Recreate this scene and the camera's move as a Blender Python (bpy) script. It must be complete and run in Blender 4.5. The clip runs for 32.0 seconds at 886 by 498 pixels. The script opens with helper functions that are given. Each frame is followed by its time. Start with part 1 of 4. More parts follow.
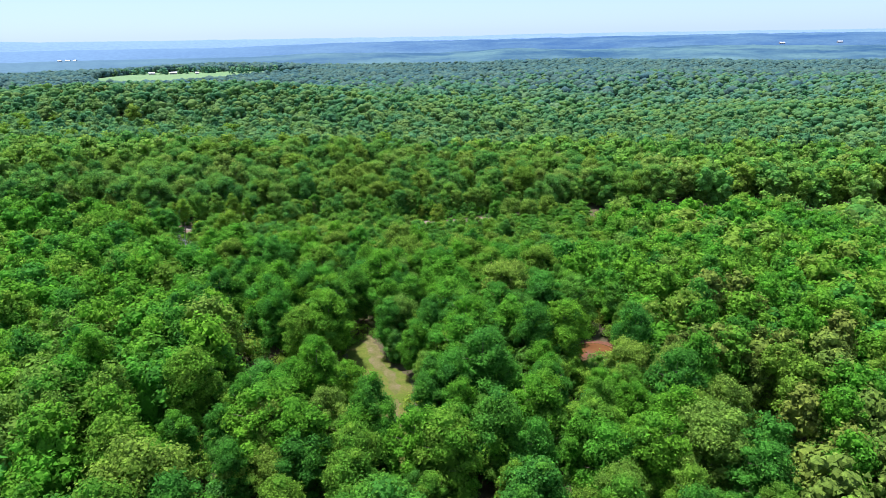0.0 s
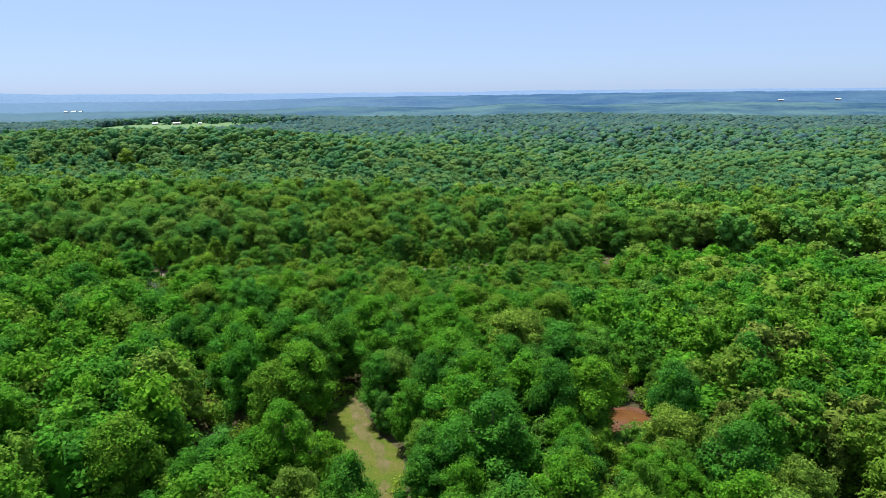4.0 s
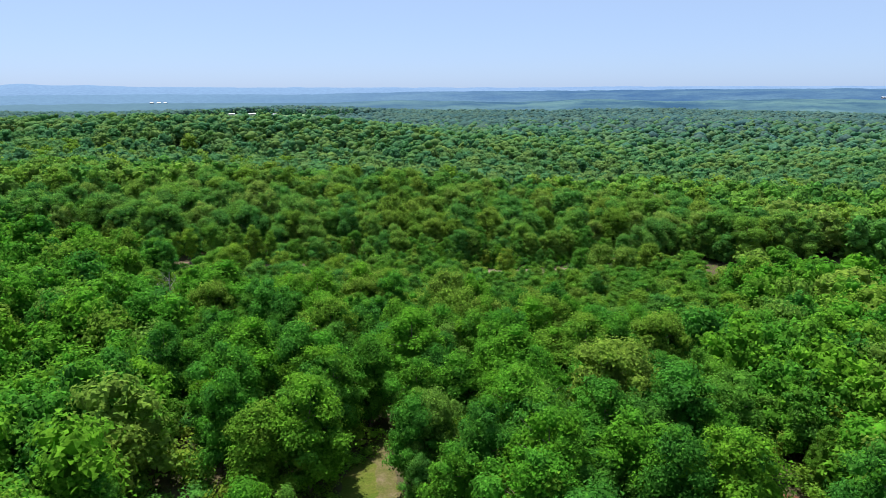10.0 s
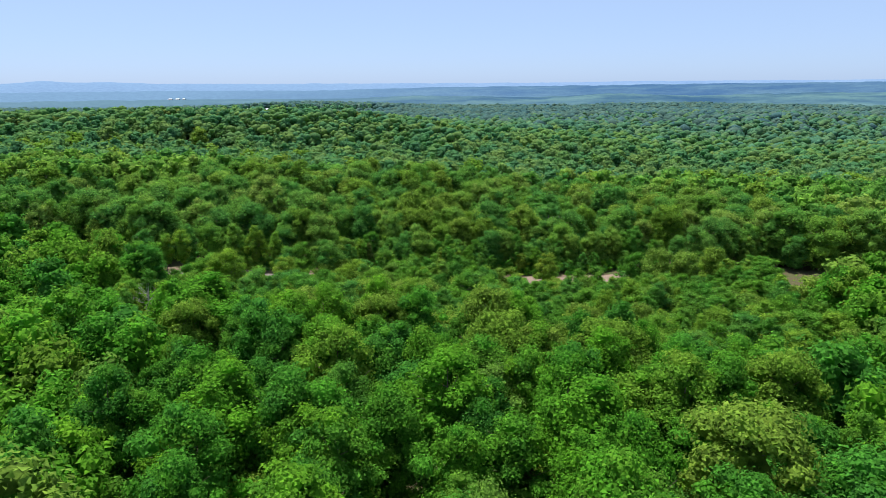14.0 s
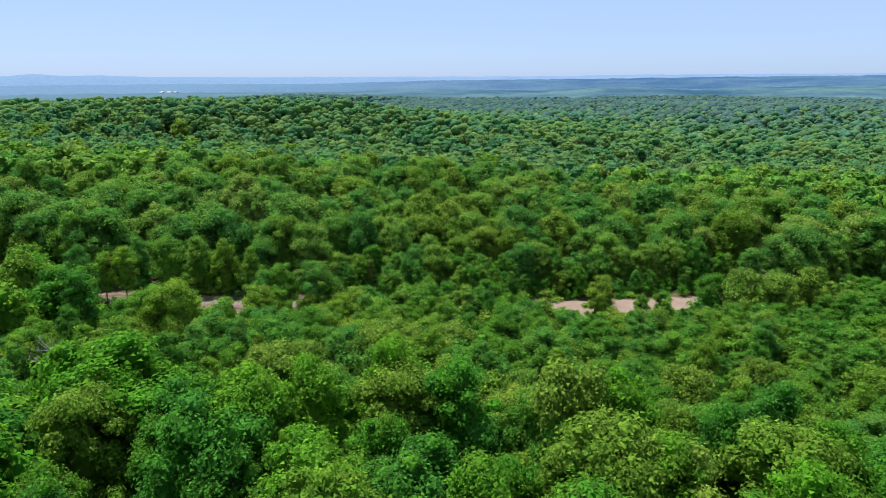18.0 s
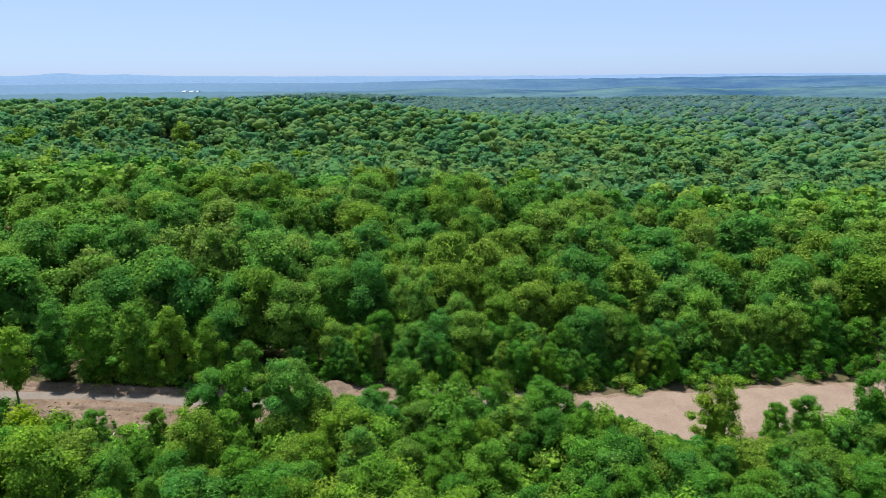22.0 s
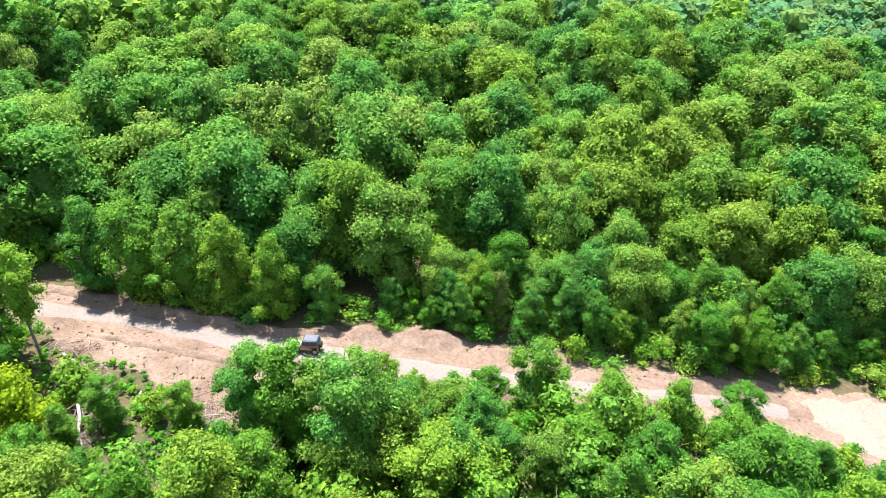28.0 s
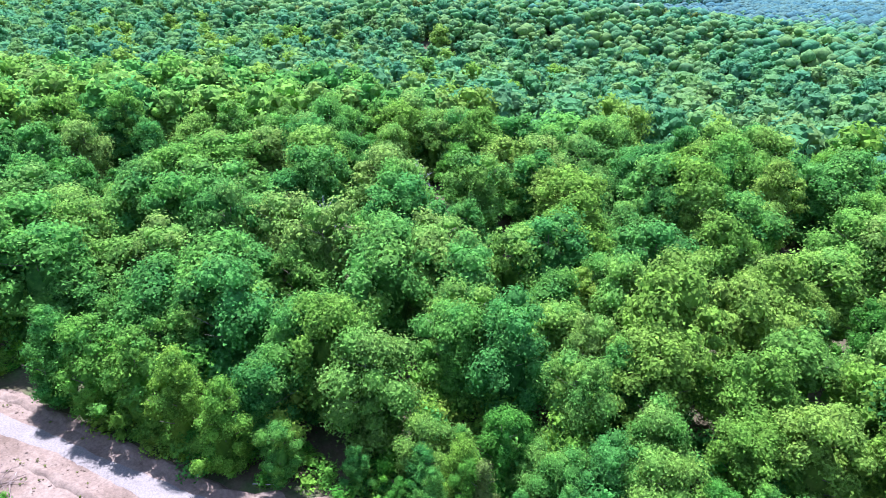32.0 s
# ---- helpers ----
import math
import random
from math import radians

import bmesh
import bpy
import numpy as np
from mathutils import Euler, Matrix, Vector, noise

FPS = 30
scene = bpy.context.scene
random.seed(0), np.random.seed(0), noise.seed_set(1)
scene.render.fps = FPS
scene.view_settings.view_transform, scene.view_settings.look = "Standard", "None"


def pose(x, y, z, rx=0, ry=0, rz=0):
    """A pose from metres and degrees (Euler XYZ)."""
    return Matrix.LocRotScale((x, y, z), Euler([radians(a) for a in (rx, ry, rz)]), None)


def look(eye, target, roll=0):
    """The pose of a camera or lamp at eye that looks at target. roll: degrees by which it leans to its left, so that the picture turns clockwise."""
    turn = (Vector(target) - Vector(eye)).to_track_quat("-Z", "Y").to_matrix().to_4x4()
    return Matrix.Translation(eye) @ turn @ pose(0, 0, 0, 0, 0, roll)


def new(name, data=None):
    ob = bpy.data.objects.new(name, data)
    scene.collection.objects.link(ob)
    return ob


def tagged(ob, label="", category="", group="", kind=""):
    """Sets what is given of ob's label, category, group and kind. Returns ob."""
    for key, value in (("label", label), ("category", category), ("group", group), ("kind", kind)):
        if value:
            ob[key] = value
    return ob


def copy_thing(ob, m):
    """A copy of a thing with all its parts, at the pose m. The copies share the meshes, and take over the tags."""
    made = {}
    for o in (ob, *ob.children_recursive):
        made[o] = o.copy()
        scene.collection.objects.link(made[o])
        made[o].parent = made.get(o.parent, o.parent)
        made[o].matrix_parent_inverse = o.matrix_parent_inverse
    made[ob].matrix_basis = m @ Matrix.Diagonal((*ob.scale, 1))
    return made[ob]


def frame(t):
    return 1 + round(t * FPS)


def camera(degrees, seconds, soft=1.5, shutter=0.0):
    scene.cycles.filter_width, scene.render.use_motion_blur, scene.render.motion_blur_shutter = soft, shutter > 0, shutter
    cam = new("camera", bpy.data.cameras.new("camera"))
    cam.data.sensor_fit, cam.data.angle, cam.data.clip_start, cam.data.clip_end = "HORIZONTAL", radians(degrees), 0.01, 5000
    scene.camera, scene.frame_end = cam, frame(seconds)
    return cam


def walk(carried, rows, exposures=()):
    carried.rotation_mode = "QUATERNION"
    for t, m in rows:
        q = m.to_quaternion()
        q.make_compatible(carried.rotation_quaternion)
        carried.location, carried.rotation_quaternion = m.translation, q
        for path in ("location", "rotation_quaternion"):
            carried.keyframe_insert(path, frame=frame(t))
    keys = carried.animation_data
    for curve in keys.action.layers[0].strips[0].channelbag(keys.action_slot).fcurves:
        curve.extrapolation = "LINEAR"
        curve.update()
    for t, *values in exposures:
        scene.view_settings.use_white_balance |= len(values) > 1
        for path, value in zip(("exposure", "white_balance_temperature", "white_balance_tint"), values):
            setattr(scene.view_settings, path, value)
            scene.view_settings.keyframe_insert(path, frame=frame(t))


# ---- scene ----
cam = camera(67.4, 32.0, 0.62)
PATH = [
    (0, (0.163, 5.315, 67.375), (0.1585, 7.2163, 66.7539), -1.06),
    (0.5, (-0.106, 8.721, 66.774), (-0.0996, 10.6436, 66.224), -0.95),
    (1, (-0.286, 11.95, 65.845), (-0.2712, 13.8931, 65.3707), -0.84),
    (1.5, (-0.35, 14.826, 64.692), (-0.3315, 16.7688, 64.2189), -0.77),
    (2, (-0.268, 17.283, 63.423), (-0.2475, 19.2274, 62.9539), -0.73),
    (2.5, (-0.068, 19.445, 62.079), (-0.0447, 21.3899, 61.613), -0.73),
    (3, (0.141, 21.55, 60.803), (0.1604, 23.4947, 60.3363), -0.72),
    (3.5, (0.131, 23.717, 59.924), (0.1301, 25.6616, 59.4578), -0.70),
    (5.5, (0.171, 33.13, 57.327), (0.163, 35.0723, 56.8515), -0.50),
    (6, (0.266, 35.665, 56.457), (0.2583, 37.6074, 55.9819), -0.46),
    (6.5, (0.239, 38.31, 55.808), (0.2317, 40.2515, 55.3295), -0.33),
    (7, (0.217, 41.075, 55.149), (0.2088, 43.0168, 54.6696), -0.19),
    (7.5, (0.162, 44.076, 54.504), (0.1336, 46.0175, 54.0239), -0.08),
    (8, (0.109, 47.287, 53.878), (0.0479, 49.2275, 53.3977), -0.01),
    (8.5, (0.108, 50.663, 53.276), (0.0086, 52.6023, 52.7963), 0.03),
    (9, (0.143, 54.195, 52.71), (-0.001, 56.131, 52.2278), 0.03),
    (9.5, (0.179, 57.752, 51.953), (0.0007, 59.6858, 51.4751), -0.07),
    (10, (0.231, 61.341, 51.182), (0.0169, 63.272, 50.7056), -0.19),
    (10.5, (0.256, 64.936, 50.433), (0.0084, 66.8624, 49.9574), -0.30),
    (11, (0.162, 68.488, 49.722), (-0.1027, 70.4125, 49.2476), -0.40),
    (11.5, (-0.177, 71.991, 49.09), (-0.4571, 73.9137, 48.6153), -0.47),
    (12, (-0.893, 75.442, 48.583), (-1.1748, 77.3643, 48.1084), -0.50),
    (12.5, (-1.952, 78.874, 48.186), (-2.2296, 80.7959, 47.7085), -0.50),
    (13, (-3.24, 82.314, 47.795), (-3.512, 84.2369, 47.3145), -0.49),
    (13.5, (-4.62, 85.766, 47.221), (-4.8899, 87.6876, 46.7377), -0.47),
    (15.5, (-11.513, 101.326, 43.994), (-11.7712, 103.2471, 43.5017), -0.43),
    (16, (-12.808, 106.441, 43.269), (-13.0661, 108.3617, 42.7752), -0.42),
    (16.5, (-14.081, 111.831, 42.752), (-14.3371, 113.7514, 42.2562), -0.42),
    (17, (-15.309, 117.501, 42.418), (-15.5639, 119.4208, 41.9184), -0.41),
    (17.5, (-16.498, 123.36, 42.183), (-16.7528, 125.2795, 41.6819), -0.41),
    (18, (-17.642, 129.318, 41.953), (-17.8967, 131.2371, 41.451), -0.42),
    (18.5, (-18.843, 135.351, 41.838), (-19.0974, 137.2698, 41.3354), -0.44),
    (19, (-20.07, 141.429, 41.816), (-20.3228, 143.3486, 41.3131), -0.46),
    (19.5, (-21.252, 147.501, 41.644), (-21.5034, 149.421, 41.1428), -0.48),
    (20, (-22.402, 153.624, 41.694), (-22.6536, 155.5452, 41.1966), -0.49),
    (20.5, (-23.533, 159.58, 41.972), (-23.783, 161.5011, 41.4747), -0.48),
    (21, (-24.497, 165.155, 42.098), (-24.7462, 167.0758, 41.6016), -0.46),
    (21.5, (-25.304, 170.344, 42.131), (-25.5768, 172.2628, 41.6355), -0.42),
    (22, (-26.059, 175.168, 42.093), (-26.3801, 177.0771, 41.5891), -0.39),
    (22.5, (-26.842, 179.618, 41.934), (-27.1994, 181.4555, 41.2311), -0.35),
    (23, (-27.724, 183.916, 41.855), (-28.166, 185.6499, 40.9605), -0.17),
    (23.5, (-28.759, 188.11, 41.864), (-29.3161, 189.7455, 40.8565), -0.12),
    (24, (-29.914, 192.22, 41.848), (-30.5781, 193.806, 40.8262), 0.02),
    (24.5, (-31.091, 196.198, 41.802), (-31.8285, 197.7586, 40.7922), 0.05),
    (26.5, (-34.792, 207.402, 41.952), (-35.6554, 208.8998, 40.946), -0.55),
    (27, (-34.837, 209.223, 41.779), (-35.6975, 210.7263, 40.7795), -0.77),
    (27.5, (-34.826, 210.841, 41.636), (-35.5088, 212.4344, 40.6396), -1.12),
    (28, (-34.754, 212.299, 41.576), (-35.4302, 213.8945, 40.5774), -1.17),
    (28.5, (-34.705, 213.665, 41.508), (-35.3816, 215.2584, 40.5068), -1.05),
    (29, (-34.661, 215.044, 41.404), (-35.4439, 216.5849, 40.3977), -0.79),
    (29.5, (-34.411, 216.63, 41.292), (-35.2444, 218.1414, 40.2818), -0.62),
    (30, (-34.02, 218.724, 41.154), (-34.8764, 220.2194, 40.1389), -0.62),
    (30.5, (-33.358, 221.387, 41.15), (-34.2644, 222.8474, 40.1264), -0.58),
    (31, (-32.372, 224.72, 41.287), (-33.3032, 226.1681, 40.2691), -0.53),
    (31.5, (-31.1, 228.528, 41.546), (-32.0869, 230.0089, 40.6322), -0.42),
    (32, (-29.722, 232.563, 41.946), (-30.7657, 234.0883, 41.1825), -0.23),
]
EXPOSURES = [(0, 1.3, 5650, 19), (0.6, 1.2, 5750, 16), (1.2, 0.92, 6000, 11), (22.5, 0.94, 6000, 11), (22.95, 2.16, 6150, 19), (24.5, 2.2, 6100, 19), (26.5, 2.18, 6050, 19),
             (30.5, 2.12, 5650, 18), (31.3, 2.12, 5350, 20), (32.0, 2.14, 4900, 28)]
walk(cam, [(t, look(eye, target, roll)) for t, eye, target, roll in PATH], EXPOSURES)

# ---- light ----
SUN_EL, SUN_AZ = 69.0, -48.0        # degrees above the horizon; degrees from +y (ahead) towards +x
world = bpy.data.worlds.new("sky")
scene.world = world
world.use_nodes = True
wn = world.node_tree
sky = wn.nodes.new("ShaderNodeTexSky")
sky.sky_type, sky.sun_disc = "NISHITA", False
sky.sun_elevation, sky.sun_rotation = radians(SUN_EL), radians(SUN_AZ)
sky.air_density, sky.dust_density, sky.ozone_density, sky.altitude = 0.6, 0.9, 5.0, 300
wn.nodes["Background"].inputs["Strength"].default_value = 0.075
haze = wn.nodes.new("ShaderNodeMix")       # a hazy summer sky: an even veil over the clear one
haze.data_type = "RGBA"
haze.inputs[0].default_value = 0.62
haze.inputs[7].default_value = (4.1, 5.1, 6.75, 1)
wn.links.new(sky.outputs[0], haze.inputs[6])
wn.links.new(haze.outputs[2], wn.nodes["Background"].inputs["Color"])
sun = new("sun", bpy.data.lights.new("sun", "SUN"))
sun.data.energy, sun.data.angle, sun.data.color = 4.4, radians(1.0), (1.0, 0.95, 0.86)
_az, _el = radians(SUN_AZ), radians(SUN_EL)
SUN_DIR = Vector((math.sin(_az) * math.cos(_el), math.cos(_az) * math.cos(_el), math.sin(_el)))
sun.matrix_world = look(SUN_DIR * 900, (0, 0, 0))

rng = np.random.default_rng(7)


# ---- materials ----
def material(name, rough=0.8, metal=0.0, spec=0.3):
    m = bpy.data.materials.new(name)
    m.use_nodes = True
    b = m.node_tree.nodes["Principled BSDF"]
    b.inputs["Roughness"].default_value = rough
    b.inputs["Metallic"].default_value = metal
    b.inputs["Specular IOR Level"].default_value = spec
    return m, m.node_tree, b


def node(tree, kind, **values):
    n = tree.nodes.new(kind)
    for key, value in values.items():
        n.inputs[key.replace("_", " ")].default_value = value
    return n


def ramp(tree, source, stops):
    r = tree.nodes.new("ShaderNodeValToRGB")
    steps = r.color_ramp.elements
    steps.remove(steps[1])
    steps[0].position, steps[0].color = stops[0][0], (*stops[0][1], 1)
    for at, c in stops[1:]:
        steps.new(at).color = (*c, 1)
    tree.links.new(source, r.inputs[0])
    return r.outputs[0]


def mixed(tree, fac, a, b, how="MIX"):
    m = tree.nodes.new("ShaderNodeMix")
    m.data_type, m.blend_type = "RGBA", how
    for socket, value in ((m.inputs[0], fac), (m.inputs[6], a), (m.inputs[7], b)):
        if hasattr(value, "is_output"):
            tree.links.new(value, socket)
        else:
            socket.default_value = value if isinstance(value, float) else (*value, 1)
    return m.outputs[2]


def noise_of(tree, scale, detail=4.0, rough=0.6, coords="Object"):
    tc = tree.nodes.new("ShaderNodeTexCoord")
    n = node(tree, "ShaderNodeTexNoise", Scale=scale, Detail=detail, Roughness=rough)
    tree.links.new(tc.outputs[coords], n.inputs["Vector"])
    return n.outputs["Fac"]


def bump(tree, b, height, strength, distance):
    n = node(tree, "ShaderNodeBump", Strength=strength, Distance=distance)
    tree.links.new(height, n.inputs["Height"])
    tree.links.new(n.outputs[0], b.inputs["Normal"])


def plain(name, colour, rough=0.7, metal=0.0, vary=0.25, scale=3.0, spec=0.3):
    m, tree, b = material(name, rough, metal, spec)
    dark = tuple(c * (1 - vary) for c in colour)
    light = tuple(min(1, c * (1 + vary)) for c in colour)
    f = noise_of(tree, scale, 6.0)
    tree.links.new(ramp(tree, f, [(0.3, dark), (0.7, light)]), b.inputs["Base Color"])
    bump(tree, b, noise_of(tree, scale * 12, 3.0), 0.25, 0.02)
    return m


def foliage(name, stops, grain=2.2, thin=0.52, vary=1.3):
    """Leaves: the tree's own tint picks a colour along the stops; every leaf differs a little."""
    m, tree, b = material(name, 0.75, 0.0, 0.03)
    info = tree.nodes.new("ShaderNodeObjectInfo")
    geo = tree.nodes.new("ShaderNodeNewGeometry")
    att = tree.nodes.new("ShaderNodeAttribute")
    att.attribute_name = "tint"
    add = tree.nodes.new("ShaderNodeMath")
    add.operation = "ADD"
    tree.links.new(info.outputs["Random"], add.inputs[0])
    tree.links.new(att.outputs["Fac"], add.inputs[1])
    fr = tree.nodes.new("ShaderNodeMath")
    fr.operation = "FRACT"
    tree.links.new(add.outputs[0], fr.inputs[0])
    base = ramp(tree, fr.outputs[0], stops)
    leaf = ramp(tree, geo.outputs["Random Per Island"], [(0.0, (1 - 0.32 * vary,) * 3), (0.5, (1.0, 1.0, 1.0)), (0.85, (1 + 0.16 * vary, 1 + 0.15 * vary, 1 + 0.13 * vary)), (1.0, (1 + 0.28 * vary, 1 + 0.26 * vary, 1 + 0.2 * vary))])
    c = mixed(tree, 1.0, base, leaf, "MULTIPLY")
    patch = ramp(tree, noise_of(tree, grain, 5.0), [(0.3, (0.7, 0.74, 0.72)), (0.7, (1.3, 1.25, 1.15))])
    c = mixed(tree, 1.0, c, patch, "MULTIPLY")
    bough = ramp(tree, noise_of(tree, grain * 0.3, 2.0), [(0.34, (0.76, 0.79, 0.8)), (0.66, (1.25, 1.21, 1.14))])
    c = mixed(tree, 1.0, c, bough, "MULTIPLY")
    tree.links.new(c, b.inputs["Base Color"])
    bump(tree, b, noise_of(tree, grain * 2.0, 4.0, 0.7), 0.7, 0.35 / grain)
    tr = tree.nodes.new("ShaderNodeBsdfTranslucent")
    tree.links.new(c, tr.inputs["Color"])
    mix = tree.nodes.new("ShaderNodeMixShader")
    mix.inputs[0].default_value = thin
    tree.links.new(b.outputs[0], mix.inputs[1])
    tree.links.new(tr.outputs[0], mix.inputs[2])
    tree.links.new(mix.outputs[0], tree.nodes["Material Output"].inputs["Surface"])
    return m


OAK = [(0.0, (0.080, 0.252, 0.023)), (0.12, (0.124, 0.315, 0.019)), (0.26, (0.064, 0.215, 0.029)), (0.4, (0.098, 0.292, 0.027)), (0.52, (0.151, 0.335, 0.021)),
       (0.64, (0.068, 0.232, 0.034)), (0.76, (0.102, 0.303, 0.021)), (0.88, (0.174, 0.315, 0.031)), (1.0, (0.080, 0.252, 0.023))]
# oak stops with more blue and lighter, a haze tint for the slope
RIDGE = [(0.0, (0.100, 0.270, 0.048)), (0.15, (0.169, 0.328, 0.041)), (0.28, (0.079, 0.234, 0.047)), (0.4, (0.130, 0.302, 0.052)), (0.52, (0.206, 0.345, 0.048)),
         (0.64, (0.084, 0.249, 0.051)), (0.76, (0.140, 0.313, 0.045)), (0.88, (0.223, 0.328, 0.062)), (1.0, (0.100, 0.270, 0.048))]
YOUNG = [(0.0, (0.127, 0.306, 0.036)), (0.25, (0.200, 0.338, 0.032)), (0.42, (0.083, 0.252, 0.047)), (0.58, (0.149, 0.310, 0.036)), (0.72, (0.096, 0.278, 0.052)), (0.86, (0.236, 0.338, 0.038)), (1.0, (0.127, 0.306, 0.036))]
M_OAK = foliage("oak leaves", OAK)
M_RIDGE = foliage("ridge oak leaves blued for haze", RIDGE)
M_YOUNG = foliage("young broadleaf leaves", YOUNG)
M_MAPLE = foliage("maple leaves", [(0.0, (0.09, 0.245, 0.028)), (0.2, (0.125, 0.285, 0.026)), (0.4, (0.078, 0.22, 0.032)), (0.6, (0.1, 0.27, 0.034)), (0.8, (0.15, 0.3, 0.03)), (1.0, (0.078, 0.245, 0.03))])
M_PALE = foliage("pale flowering leaves", [(0.0, (0.155, 0.285, 0.03)), (0.4, (0.21, 0.325, 0.045)), (0.7, (0.145, 0.285, 0.045)), (1.0, (0.155, 0.285, 0.03))])
M_PINE = foliage("pine needles", [(0.0, (0.098, 0.15, 0.022)), (0.5, (0.125, 0.162, 0.026)), (1.0, (0.09, 0.155, 0.024))], thin=0.12)
M_CEDAR = foliage("cedar needles", [(0.0, (0.081, 0.144, 0.024)), (1.0, (0.115, 0.151, 0.032))], thin=0.12)
M_YELLOW = foliage("yellow-green leaves", [(0.0, (0.2, 0.32, 0.01)), (1.0, (0.24, 0.34, 0.015))])
# oak colours made bluer and paler: haze painted into the leaves
M_MID = foliage("oak leaves with haze in the colour", [(0.0, (0.1, 0.248, 0.085)), (0.2, (0.16, 0.28, 0.07)), (0.4, (0.085, 0.23, 0.098)), (0.6, (0.185, 0.29, 0.078)), (0.8, (0.092, 0.24, 0.106)), (1.0, (0.1, 0.248, 0.085))], grain=0.9, thin=0.5, vary=0.3)
# still more haze painted into the leaf colour of the distant bands
M_FAR = foliage("far leaves with haze in the colour", [(0.0, (0.1, 0.235, 0.125)), (0.2, (0.15, 0.26, 0.105)), (0.4, (0.085, 0.22, 0.135)), (0.6, (0.165, 0.265, 0.115)), (0.8, (0.09, 0.225, 0.145)), (1.0, (0.1, 0.235, 0.125))], grain=0.35, thin=0.5, vary=0.3)
M_FARTHEST = foliage("farthest leaves with most haze in the colour", [(0.0, (0.085, 0.175, 0.17)), (0.3, (0.115, 0.195, 0.155)), (0.6, (0.075, 0.165, 0.18)), (1.0, (0.085, 0.175, 0.17))], grain=0.3, thin=0.5, vary=0.25)
M_BARK = plain("bark", (0.16, 0.12, 0.085), 0.9, scale=4.0, vary=0.4)
M_DEAD = plain("weathered grey wood", (0.3, 0.27, 0.25), 0.9, scale=5.0, vary=0.35)
M_TWIG = plain("dry brown twigs", (0.17, 0.12, 0.09), 0.9, scale=5.0, vary=0.35)
M_LOG = plain("bleached fallen wood", (0.34, 0.29, 0.25), 0.9, scale=3.0, vary=0.35)


def ground_material(name, stops, scale, fine, strength=0.6, distance=0.12):
    m, tree, b = material(name, 0.95, 0.0, 0.1)
    a = noise_of(tree, scale, 8.0, 0.65)
    c = ramp(tree, a, stops)
    d = ramp(tree, noise_of(tree, fine, 6.0, 0.7), [(0.25, (0.62, 0.62, 0.62)), (0.75, (1.3, 1.3, 1.3))])
    tree.links.new(mixed(tree, 1.0, c, d, "MULTIPLY"), b.inputs["Base Color"])
    bump(tree, b, noise_of(tree, fine * 1.5, 8.0), strength, distance)
    return m


M_FLOOR = ground_material("forest floor litter", [(0.3, (0.035, 0.055, 0.015)), (0.5, (0.085, 0.065, 0.035)), (0.7, (0.05, 0.085, 0.018))], 0.15, 2.0)
M_DIRT = ground_material("tan dirt", [(0.28, (0.098, 0.066, 0.043)), (0.5, (0.160, 0.112, 0.077)), (0.7, (0.202, 0.149, 0.105))], 0.25, 2.5)
M_PACKED = ground_material("packed pale gravel", [(0.3, (0.158, 0.131, 0.105)), (0.6, (0.177, 0.149, 0.121)), (0.8, (0.196, 0.165, 0.133))], 0.3, 5.0, 0.2, 0.03)
M_PAD = ground_material("pale sandy gravel", [(0.3, (0.186, 0.131, 0.096)), (0.55, (0.219, 0.161, 0.118)), (0.75, (0.244, 0.187, 0.131))], 0.18, 4.0, 0.3, 0.05)
M_GRASS = ground_material("mown grass", [(0.35, (0.062, 0.098, 0.01)), (0.5, (0.085, 0.105, 0.014)), (0.66, (0.125, 0.105, 0.034))], 0.22, 3.5)
M_WORN = ground_material("grass worn down to dirt", [(0.3, (0.075, 0.09, 0.016)), (0.52, (0.11, 0.1, 0.034)), (0.72, (0.165, 0.125, 0.075))], 0.5, 3.5)
M_PASTURE = ground_material("pale pasture grass", [(0.3, (0.1, 0.175, 0.07)), (0.7, (0.135, 0.205, 0.085))], 0.02, 0.3)


